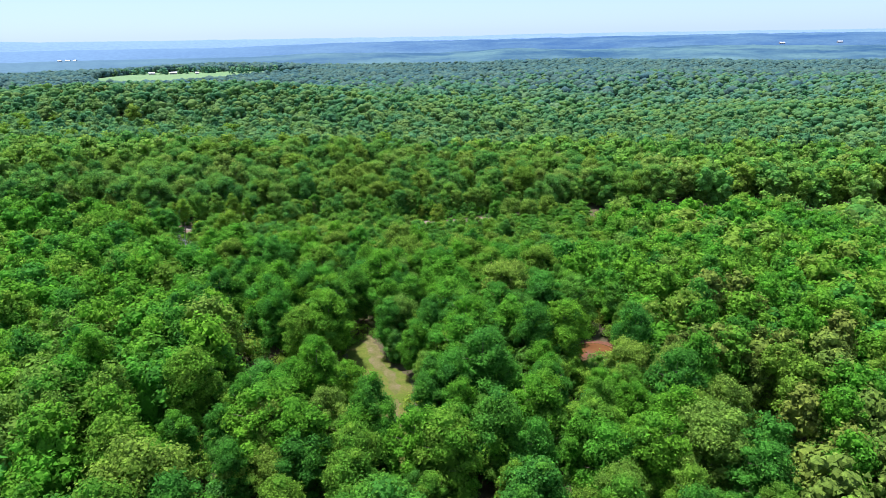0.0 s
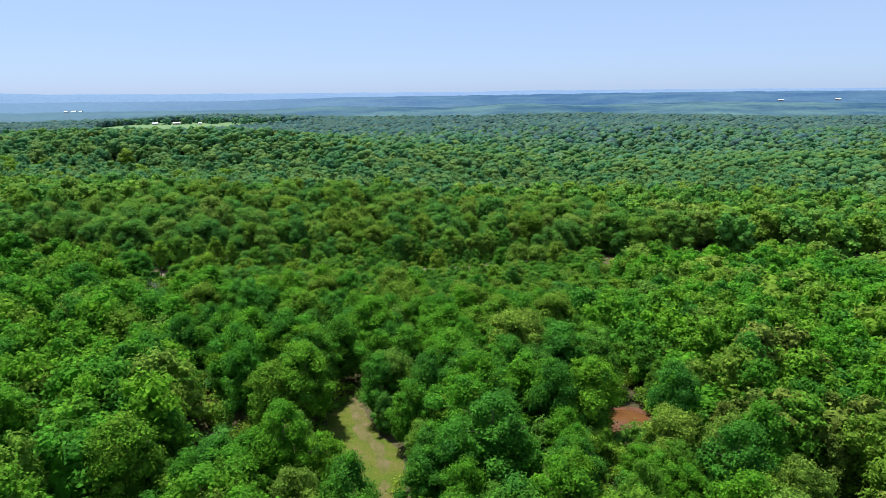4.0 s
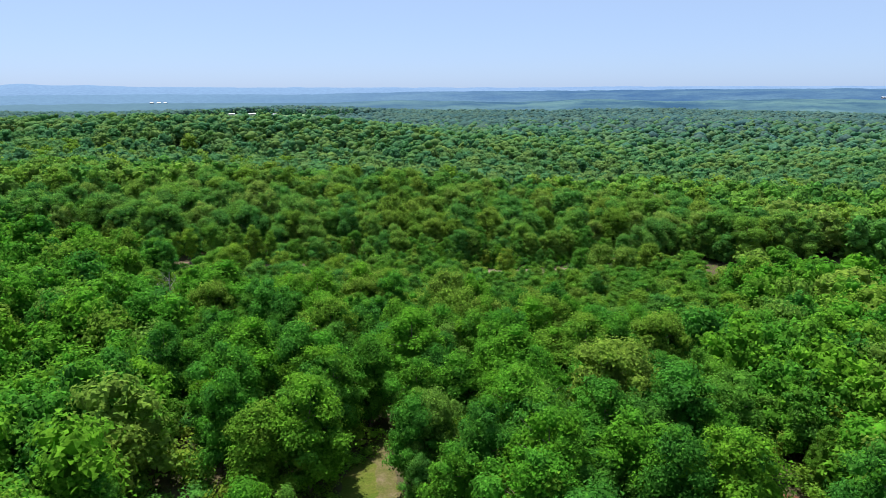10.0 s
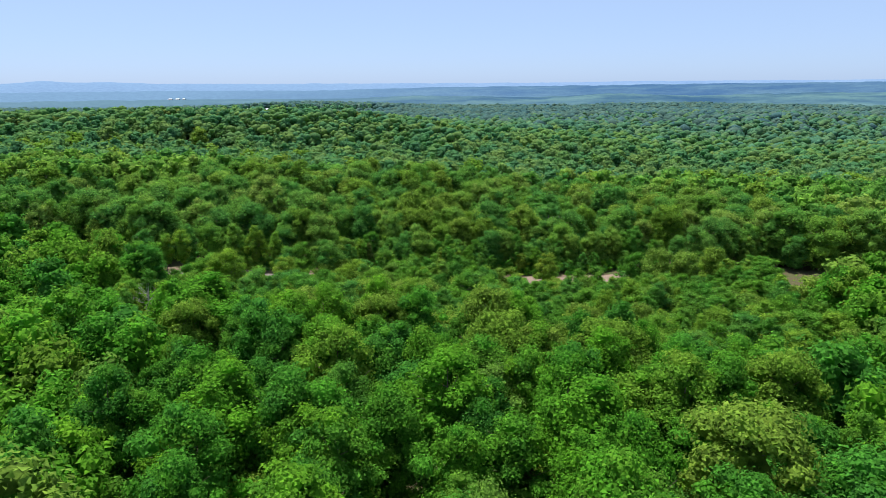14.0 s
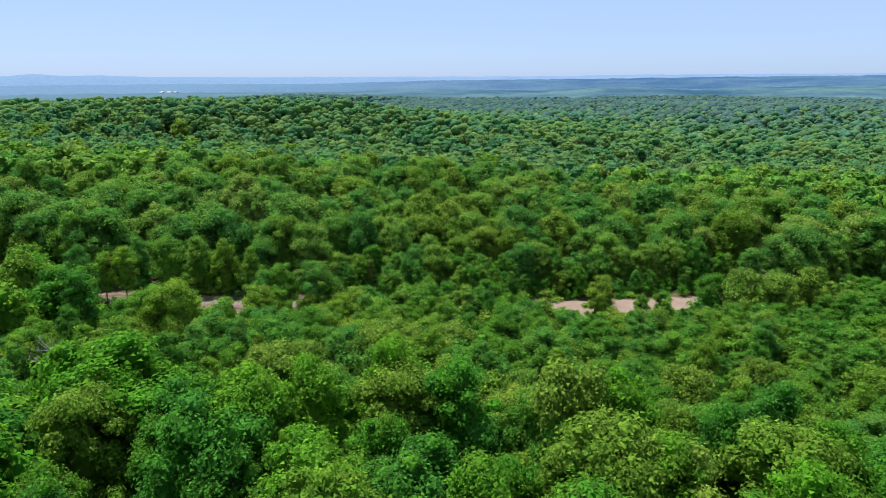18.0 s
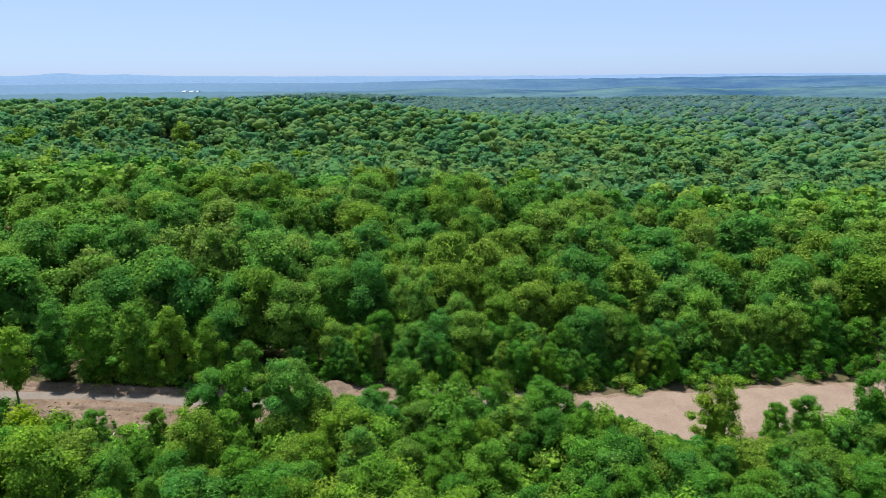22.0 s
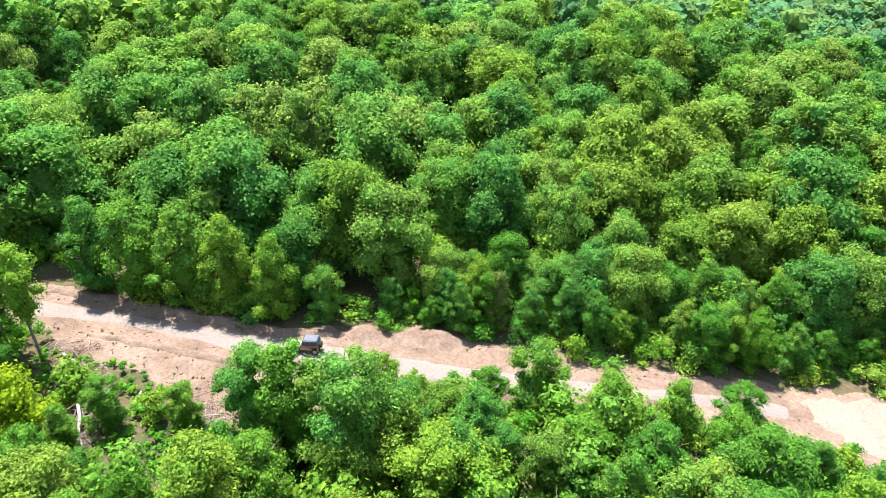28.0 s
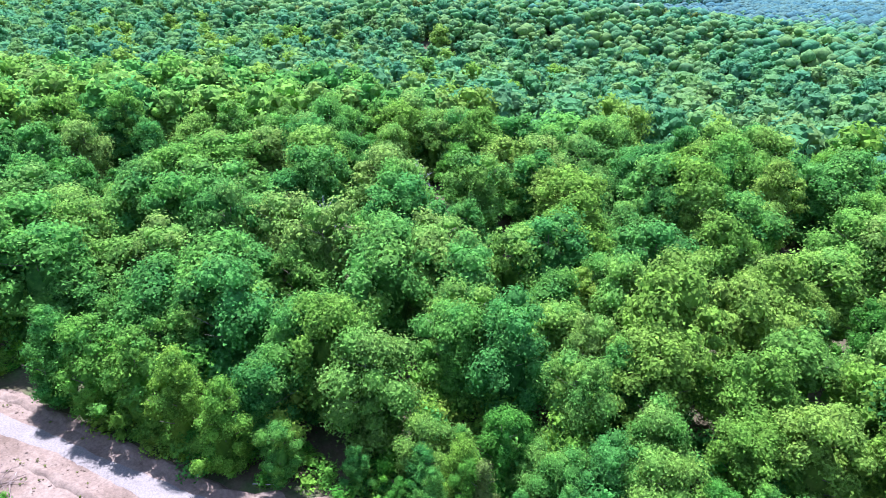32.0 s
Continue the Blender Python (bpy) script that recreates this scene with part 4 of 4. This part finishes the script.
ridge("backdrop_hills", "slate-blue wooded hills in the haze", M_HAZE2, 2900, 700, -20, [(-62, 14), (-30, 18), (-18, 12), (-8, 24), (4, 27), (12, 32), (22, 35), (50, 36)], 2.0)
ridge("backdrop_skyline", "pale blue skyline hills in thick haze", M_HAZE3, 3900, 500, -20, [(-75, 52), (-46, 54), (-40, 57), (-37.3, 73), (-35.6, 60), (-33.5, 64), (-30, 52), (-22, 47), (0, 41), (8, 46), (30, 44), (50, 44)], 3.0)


# ---- pond ----
def outline(cx, cy, r, squash, seed):
    return [(cx + r * (1 + 0.13 * math.sin(3 * a + seed)) * math.cos(a), cy + squash * r * (1 + 0.1 * math.sin(2 * a)) * math.sin(a)) for a in [k * math.tau / 40 for k in range(40)]]


M_MUD = ground_material("red mud", [(0.3, (0.085, 0.036, 0.02)), (0.7, (0.15, 0.07, 0.04))], 0.5, 3.0)
M_WATER, wt, wb = material("muddy pond water", 0.12, 0.0, 0.5)
wt.links.new(ramp(wt, noise_of(wt, 0.4, 3.0), [(0.3, (0.105, 0.044, 0.016)), (0.7, (0.14, 0.06, 0.022))]), wb.inputs["Base Color"])
bump(wt, wb, noise_of(wt, 3.0, 2.0), 0.05, 0.05)
sheet("pond_bank", np.arange(23, 42, 0.5), np.arange(125, 143, 0.5), 0.12, M_MUD, outline(32.2, 133.8, 5.7, 0.82, 1.0), 0.8, "bare red mud bank round the pond", "bank")
sheet("water", np.arange(25, 39, 0.5), np.arange(127, 141, 0.5), 0.2, M_WATER, outline(31.6, 134.2, 4.6, 0.78, 1.0), 0.2, "still red-brown muddy pond water", "pond")


# ---- bare trees ----
def dead_tree(x, y, h, seed):
    r = np.random.default_rng(seed)
    root = tagged(new("dead_tree"), "leafless grey dead tree among green crowns", "tree", "dead trees")
    root.location = (x, y, float(height(x, y)))
    part("trunk", wood_mesh("trunk", r, M_DEAD, h, 3.0, 0.2, 0), M_DEAD, root)
    part("branches", wood_mesh("branches", r, M_DEAD, h, 4.2, 0.16, 14, 6), M_DEAD, root)
    return root


for x, y, h in ((-97.4, 323, 17.5), (-1.4, 320.6, 15), (3.0, 324, 14), (-114.6, 297, 15.5), (70, 372, 16), (78, 376, 16), (64, 380, 15), (-82, 206, 12), (-104, 306, 14)):
    dead_tree(x, y, h, int(abs(x) * 10))


# ---- felled wood beside the road ----
def stick(r, ln, thick):
    b = r.uniform(-0.12, 0.12, 2) * ln
    v, f = tube([(-ln / 2, 0, 0), (-ln * 0.1, b[0], abs(b[1]) * 0.4), (ln / 2, b[1], 0)], [thick, thick * 0.75, thick * 0.25], 5)
    return raw_mesh("branch", v, f, M_LOG if r.uniform() < 0.2 else M_TWIG, True)


stick_r = np.random.default_rng(77)
STICKS = [stick(stick_r, ln, t) for ln, t in ((3.2, 0.035), (2.4, 0.03), (4.0, 0.06), (1.6, 0.022), (2.8, 0.045), (2.0, 0.028))]


def brush_pile(x, y, length, width, high, turn, count, label):
    root = tagged(new("brush_pile"), label, "brush pile", "brush piles")
    root.matrix_basis = pose(x, y, float(height(x, y)), 0, 0, turn)
    for _ in range(count):
        u, v = stick_r.uniform(-0.5, 0.5), stick_r.normal() * 0.25
        b = part("branch", STICKS[stick_r.integers(len(STICKS))], M_DEAD, root)
        b.matrix_basis = pose(u * length, v * width, 0.08 + high * max(0.05, 1 - abs(2 * v)) * stick_r.uniform(0.1, 1), stick_r.uniform(-20, 20), stick_r.uniform(-16, 16), stick_r.uniform(0, 360))
    return root


brush_pile(-90.0, 246.6, 8.0, 3.4, 1.2, -28, 150, "tangled heap of grey and bleached cut branches")
brush_pile(-84.6, 241.2, 6.5, 3.2, 1.7, -55, 130, "tangled heap of grey cut branches among bushes")
brush_pile(-76.5, 248.4, 6.0, 2.6, 0.7, -20, 90, "low heap of dry twigs on the dirt verge")
brush_pile(-96.5, 250.6, 5.0, 2.2, 0.7, 10, 40, "scattered dry branches at the road's edge")


def log(x0, y0, x1, y1, thick, lift, label):
    ln = math.hypot(x1 - x0, y1 - y0)
    v, f = tube([(-ln / 2, 0, 0), (-ln * 0.2, 0.05 * ln * 0.3, 0.02), (ln * 0.2, -0.02 * ln, 0.03), (ln / 2, 0.02 * ln, 0)], [thick, thick * 0.92, thick * 0.75, thick * 0.5], 9)
    ob = tagged(new("fallen_log", raw_mesh("fallen_log", v, f, M_LOG, True)), label, "log", "fallen logs")
    x, y = (x0 + x1) / 2, (y0 + y1) / 2
    ob.matrix_basis = pose(x, y, float(height(x, y)) + lift, 0, 0, math.degrees(math.atan2(y1 - y0, x1 - x0)))
    return ob


log(-96.6, 249.6, -90.9, 248.3, 0.17, 0.3, "bleached fallen log lying on the bare verge")
log(-87.4, 243.6, -82.6, 239.6, 0.16, 1.3, "bleached fallen log across the branch heap")
log(-84.2, 248.3, -83.3, 246.0, 0.09, 0.3, "short bleached pole on the dirt verge")
log(-75.6, 265.4, -73.6, 266.6, 0.07, 0.3, "thin dry pole on the road bank")


def mound(x, y, r, h, seed, label):
    bm = bmesh.new()
    bmesh.ops.create_grid(bm, x_segments=26, y_segments=26, size=1.25)
    for v in bm.verts:
        d = v.co.length
        n = noise.noise((v.co.x * 2 + seed, v.co.y * 2, 1)) * 0.35 + noise.noise((v.co.x * 7, v.co.y * 7 + seed, 2)) * 0.12
        v.co.z = max(0, (math.cos(min(1, d / (1 + 0.25 * n)) * math.pi) + 1) / 2) * h * (1 + n) - 0.06
        v.co.z -= 0.3 * max(0, d - 0.9)
        v.co.x, v.co.y = v.co.x * r * 1.5, v.co.y * r
    bmesh.ops.delete(bm, geom=[v for v in bm.verts if math.hypot(v.co.x / 1.5, v.co.y) > 1.2 * r], context="VERTS")
    ob = part("dirt_mound", bm, M_DIRT, None, smooth=True)
    ob.matrix_basis = pose(x, y, float(height(x, y)) + 0.1, 0, 0, 15)
    return tagged(ob, label, "mound", "dirt mounds")


mound(-67.6, 266.6, 2.3, 1.1, 1, "rough heap of tan dirt pushed to the roadside")
mound(-59.8, 269.2, 2.4, 1.2, 4, "tall heap of tan dirt pushed to the roadside")
mound(-63.5, 268.3, 2.2, 0.7, 7, "low heap of tan dirt pushed to the roadside")
mound(-47.0, 271.5, 2.0, 0.6, 9, "low heap of tan dirt at the forest edge")

def windrow(points, wide, high, seed, label):
    """A long low ridge of graded dirt along a line."""
    V, F, n = [], [], 9
    xs = [p[0] for p in points]
    for i, x in enumerate(np.arange(xs[0], xs[-1], 0.35)):
        y = float(np.interp(x, xs, [p[1] for p in points])) + 0.35 * noise.noise((x * 0.5, seed, 0.0))
        fade = min(1, i / 8, (xs[-1] - x) / 2.8)
        for k in range(n):
            u = 2 * k / (n - 1) - 1
            rough = 1 + 0.7 * noise.noise((x * 1.3, u * 2, seed)) + 0.3 * noise.noise((x * 4, u * 5, seed))
            yy = y + u * wide
            V.append((x, yy, float(height(x, yy)) + 0.1 + max(0, 1 - u * u) * high * fade * rough - 0.14 * abs(u)))
        if i:
            F += [((i - 1) * n + k, (i - 1) * n + k + 1, i * n + k + 1, i * n + k) for k in range(n - 1)]
    return tagged(new("dirt_ridge", raw_mesh("dirt_ridge", V, F, M_DIRT, True)), label, "dirt ridge", "dirt mounds")


windrow([(-97, 253.6), (-89.5, 254.7), (-82.2, 255.7), (-77, 256.3), (-71, 257.2), (-64, 259)], 0.75, 0.34, 3, "low rough ridge of graded dirt along the road")
windrow([(-112, 257.6), (-104, 259.2), (-95, 260.4), (-86, 261.6), (-77, 263.0), (-70, 265.6)], 0.9, 0.4, 8, "low tan dirt bank below the forest edge")

# clods and stones on the verge
vr = np.random.default_rng(5)
cx, cy = vr.uniform(-112, -30, 2600), vr.uniform(246, 277, 2600)
k = (inside(DIRT, cx, cy) > 0.2) & (inside(ROAD, cx, cy) < 0.15)
cx, cy = cx[k], cy[k]
CV, CF, n0 = [], [], 0
bv, bf = ICO1
for x, y, z in zip(cx, cy, height(cx, cy)):
    s = 0.05 + 0.16 * vr.uniform() ** 3
    CV.append(bv * s * (1, 1, 0.7) * (1 + vr.uniform(-0.25, 0.25, (len(bv), 1))) + (x, y, z + 0.12))
    CF.append(bf + n0)
    n0 += len(bv)
tagged(new("clods", raw_mesh("clods", np.concatenate(CV), np.concatenate(CF), M_DIRT)), "loose tan dirt clods and stones on the verge", "stones", kind="stuff")


# ---- the parked off-road car ----
def box(bm, x0, x1, y0, y1, z0, z1, top=(0, 0, 0, 0), bevel=0.03):
    """A bevelled box; top: how far its upper face is drawn in at x0, x1, y0, y1."""
    a, b, c, d = top
    co = [(x0, y0, z0), (x1, y0, z0), (x1, y1, z0), (x0, y1, z0), (x0 + a, y0 + c, z1), (x1 - b, y0 + c, z1), (x1 - b, y1 - d, z1), (x0 + a, y1 - d, z1)]
    vs = [bm.verts.new(p) for p in co]
    fs = [bm.faces.new([vs[i] for i in q]) for q in ((3, 2, 1, 0), (4, 5, 6, 7), (0, 1, 5, 4), (1, 2, 6, 5), (2, 3, 7, 6), (3, 0, 4, 7))]
    if bevel:
        bmesh.ops.bevel(bm, geom=list({e for f in fs for e in f.edges}), offset=bevel, segments=2, affect="EDGES")
    return bm


def boxed(*args, **kw):
    return box(bmesh.new(), *args, **kw)


def wheel_meshes():
    tyre, rim = bmesh.new(), bmesh.new()
    prof = [(0.24, -0.11), (0.33, -0.12), (0.375, -0.08), (0.385, 0), (0.375, 0.08), (0.33, 0.12), (0.24, 0.11)]
    n = 28
    ring = [[tyre.verts.new((r * math.cos(a), y, r * math.sin(a))) for r, y in prof] for a in [k * math.tau / n for k in range(n)]]
    for k in range(n):
        for i in range(len(prof) - 1):
            tyre.faces.new((ring[k][i], ring[(k + 1) % n][i], ring[(k + 1) % n][i + 1], ring[k][i + 1]))
    bmesh.ops.create_cone(rim, cap_ends=True, segments=20, radius1=0.235, radius2=0.2, depth=0.2, matrix=Matrix.Rotation(radians(90), 4, "X"))
    for k in range(5):
        a = k * math.tau / 5
        bmesh.ops.create_cube(rim, size=1, matrix=Matrix.Translation((0.11 * math.cos(a), 0, 0.11 * math.sin(a))) @ Matrix.Rotation(-a, 4, "Y") @ Matrix.Diagonal((0.19, 0.235, 0.06, 1)))
    return tyre, rim


def car(x, y, turn):
    paint = plain("silver car paint", (0.4, 0.38, 0.36), 0.35, 0.3, 0.06, 2.0, 0.5)
    bronze = plain("dusty bronze door paint", (0.26, 0.18, 0.14), 0.4, 0.3, 0.1, 2.0, 0.5)
    cloth = plain("charcoal soft-top cloth", (0.085, 0.095, 0.11), 0.75, 0.0, 0.15, 3.0)
    rubber = plain("black rubber", (0.02, 0.02, 0.02), 0.85, 0.0, 0.2, 6.0)
    steel = plain("dusty wheel steel", (0.3, 0.3, 0.3), 0.4, 0.7, 0.1, 6.0)
    glass = plain("dark window glass", (0.02, 0.025, 0.03), 0.08, 0.0, 0.05, 2.0, 0.6)
    lamp = plain("clear lamp glass", (0.6, 0.6, 0.58), 0.15, 0.0, 0.05, 3.0, 0.6)
    red = plain("red lamp glass", (0.35, 0.02, 0.02), 0.2, 0.0, 0.05, 3.0, 0.6)
    root = tagged(new("car"), "small silver off-road car with charcoal soft top parked on gravel", "car")
    body = part("body", boxed(-1.55, 0.55, -0.74, 0.74, 0.52, 1.12, (0.02, 0.03, 0.03, 0.03), 0.05), bronze, root, "dusty bronze tub")
    hood = part("hood", boxed(0.5, 1.72, -0.6, 0.6, 0.72, 1.14, (0, 0.06, 0.07, 0.07), 0.06), paint, root, "pale silver hood")
    part("grille", boxed(1.72, 1.77, -0.55, 0.55, 0.62, 1.08, (0, 0.02, 0.04, 0.04), 0.015), paint, root)
    part("soft_top", boxed(-1.6, 0.22, -0.72, 0.72, 1.14, 1.8, (0.16, 0.1, 0.1, 0.1), 0.07), cloth, root)
    surround = part("windshield_frame", boxed(0.3, 0.38, -0.7, 0.7, 1.1, 1.72, (-0.18, 0.24, 0.06, 0.06), 0.015), rubber, root)
    part("windshield", boxed(0.335, 0.42, -0.62, 0.62, 1.18, 1.66, (-0.16, 0.2, 0.05, 0.05), 0.0), glass, surround)
    part("chassis", boxed(-1.6, 1.65, -0.42, 0.42, 0.36, 0.54, bevel=0.02), rubber, root)
    part("front_bumper", boxed(1.8, 1.96, -0.78, 0.78, 0.5, 0.66, bevel=0.03), rubber, root)
    part("rear_bumper", boxed(-1.76, -1.6, -0.7, 0.7, 0.46, 0.6, bevel=0.03), rubber, root)
    for side in (-1, 1):
        lo, hi = sorted((side * 0.745, side * 0.775))
        door = part("door", boxed(-0.62, 0.42, lo, hi, 0.6, 1.13, bevel=0.01), bronze, root)
        part("door_handle", boxed(-0.52, -0.38, *sorted((side * 0.775, side * 0.8)), 0.98, 1.02, bevel=0.006), rubber, door)
        part("side_window", boxed(-0.6, 0.2, *sorted((side * 0.66, side * 0.715)), 1.2, 1.62, (0, 0.05, 0.0, 0.0), 0.0), glass, root)
        part("rear_window", boxed(-1.36, -0.72, *sorted((side * 0.665, side * 0.72)), 1.22, 1.6, (0.08, 0, 0, 0), 0.0), glass, root)
        part("mirror", boxed(0.34, 0.42, *sorted((side * 0.8, side * 0.98)), 1.12, 1.28, bevel=0.015), rubber, root)
        part("headlight", boxed(1.76, 1.8, *sorted((side * 0.3, side * 0.48)), 0.86, 1.04, bevel=0.02), lamp, root)
        part("tail_light", boxed(-1.6, -1.555, *sorted((side * 0.58, side * 0.7)), 0.82, 0.98, bevel=0.01), red, root)
        part("front_fender", boxed(0.72, 1.72, *sorted((side * 0.58, side * 0.86)), 0.8, 0.88, (0.08, 0.06, 0.02, 0.02), 0.025), rubber, root)
        part("rear_fender", boxed(-1.5, -0.66, *sorted((side * 0.72, side * 0.86)), 0.82, 0.9, (0.08, 0.08, 0.02, 0.02), 0.025), rubber, root)
    tb, rb = wheel_meshes()
    tyre, rim = bpy.data.meshes.new("tyre"), bpy.data.meshes.new("rim")
    for bm, me, mat in ((tb, tyre, rubber), (rb, rim, steel)):
        bm.to_mesh(me)
        bm.free()
        me.materials.append(mat)
    for wx, wy in ((1.2, 0.7), (1.2, -0.7), (-1.12, 0.7), (-1.12, -0.7)):
        w = new("wheel")
        w.parent = root
        w.location = (wx, wy, 0.385)
        part("tyre", tyre, rubber, w)
        part("rim", rim, steel, w)
    w = new("spare_wheel")
    w.parent = root
    w.matrix_basis = pose(-1.74, 0.05, 0.98, 0, 0, 90)
    part("tyre", tyre, rubber, w)
    part("rim", rim, steel, w)
    root.matrix_basis = pose(x, y, float(height(x, y)) + 0.17, 0, 0, turn)
    return root


car(-72.5, 261.2, 198)


# ---- far farm ----
M_ROOF = plain("white sheet-metal roof", (0.62, 0.63, 0.65), 0.45, 0.0, 0.05, 0.1)
M_SIDING = plain("grey-brown barn boards", (0.2, 0.18, 0.17), 0.85, 0.0, 0.2, 0.4)


def barn(x, y, z, ln, wd, hi, turn, label):
    root = tagged(new("barn"), label, "barn", "farm buildings")
    root.matrix_basis = pose(x, y, z, 0, 0, turn)
    part("walls", boxed(-ln / 2, ln / 2, -wd / 2, wd / 2, -1, hi, bevel=0), M_SIDING, root)
    for side in (-1, 1):
        bm = bmesh.new()
        a, b = side * (wd / 2 + 0.6), 0
        co = [(-ln / 2 - 0.6, a, hi - 0.2), (ln / 2 + 0.6, a, hi - 0.2), (ln / 2 + 0.6, b, hi + wd * 0.22), (-ln / 2 - 0.6, b, hi + wd * 0.22)]
        lo = [bm.verts.new(p) for p in co]
        up_ = [bm.verts.new((p[0], p[1], p[2] + 0.15)) for p in co]
        bm.faces.new(lo)
        bm.faces.new(up_)
        for i in range(4):
            bm.faces.new((lo[i], lo[(i + 1) % 4], up_[(i + 1) % 4], up_[i]))
        part("roof", bm, M_ROOF, root)
    for gx in (-ln * 0.25, ln * 0.25):
        part("door", boxed(gx - 1.8, gx + 1.8, -wd / 2 - 0.08, -wd / 2 - 0.01, -1, hi * 0.75, bevel=0), M_DEAD, root)
    return root


for x, y, ln, wd, hi in ((-655, 1560, 12, 8, 3.2), (-607, 1562, 15, 8, 3.4), (-552, 1558, 7, 6, 2.8)):
    barn(x, y, float(height(x, y)) + 1.0, ln, wd, hi, 22, "long low farm barn with a white metal roof")
for x, y, z, ln in ((-1322, 2402, -8, 12), (-1294, 2402, -8, 14), (-1270, 2402, -8, 9), (1216, 2480, 7, 18), (1405, 2450, 8, 18)):
    barn(x, y, z, ln, 9, 3.5, 0, "white-roofed farm building in distant haze")
farm_r = np.random.default_rng(51)
gx, gy = farm_r.uniform(-760, -380, 130), farm_r.uniform(1565, 1650, 130)
gy = np.where(farm_r.uniform(size=130) < 0.2, gy - 30, gy)
k = np.ones(130, bool)
for bx0 in (-655, -607, -552):
    k &= (np.abs(gx - bx0 + (gy - 1560) * 0.4) > 14) | (gy > 1600)
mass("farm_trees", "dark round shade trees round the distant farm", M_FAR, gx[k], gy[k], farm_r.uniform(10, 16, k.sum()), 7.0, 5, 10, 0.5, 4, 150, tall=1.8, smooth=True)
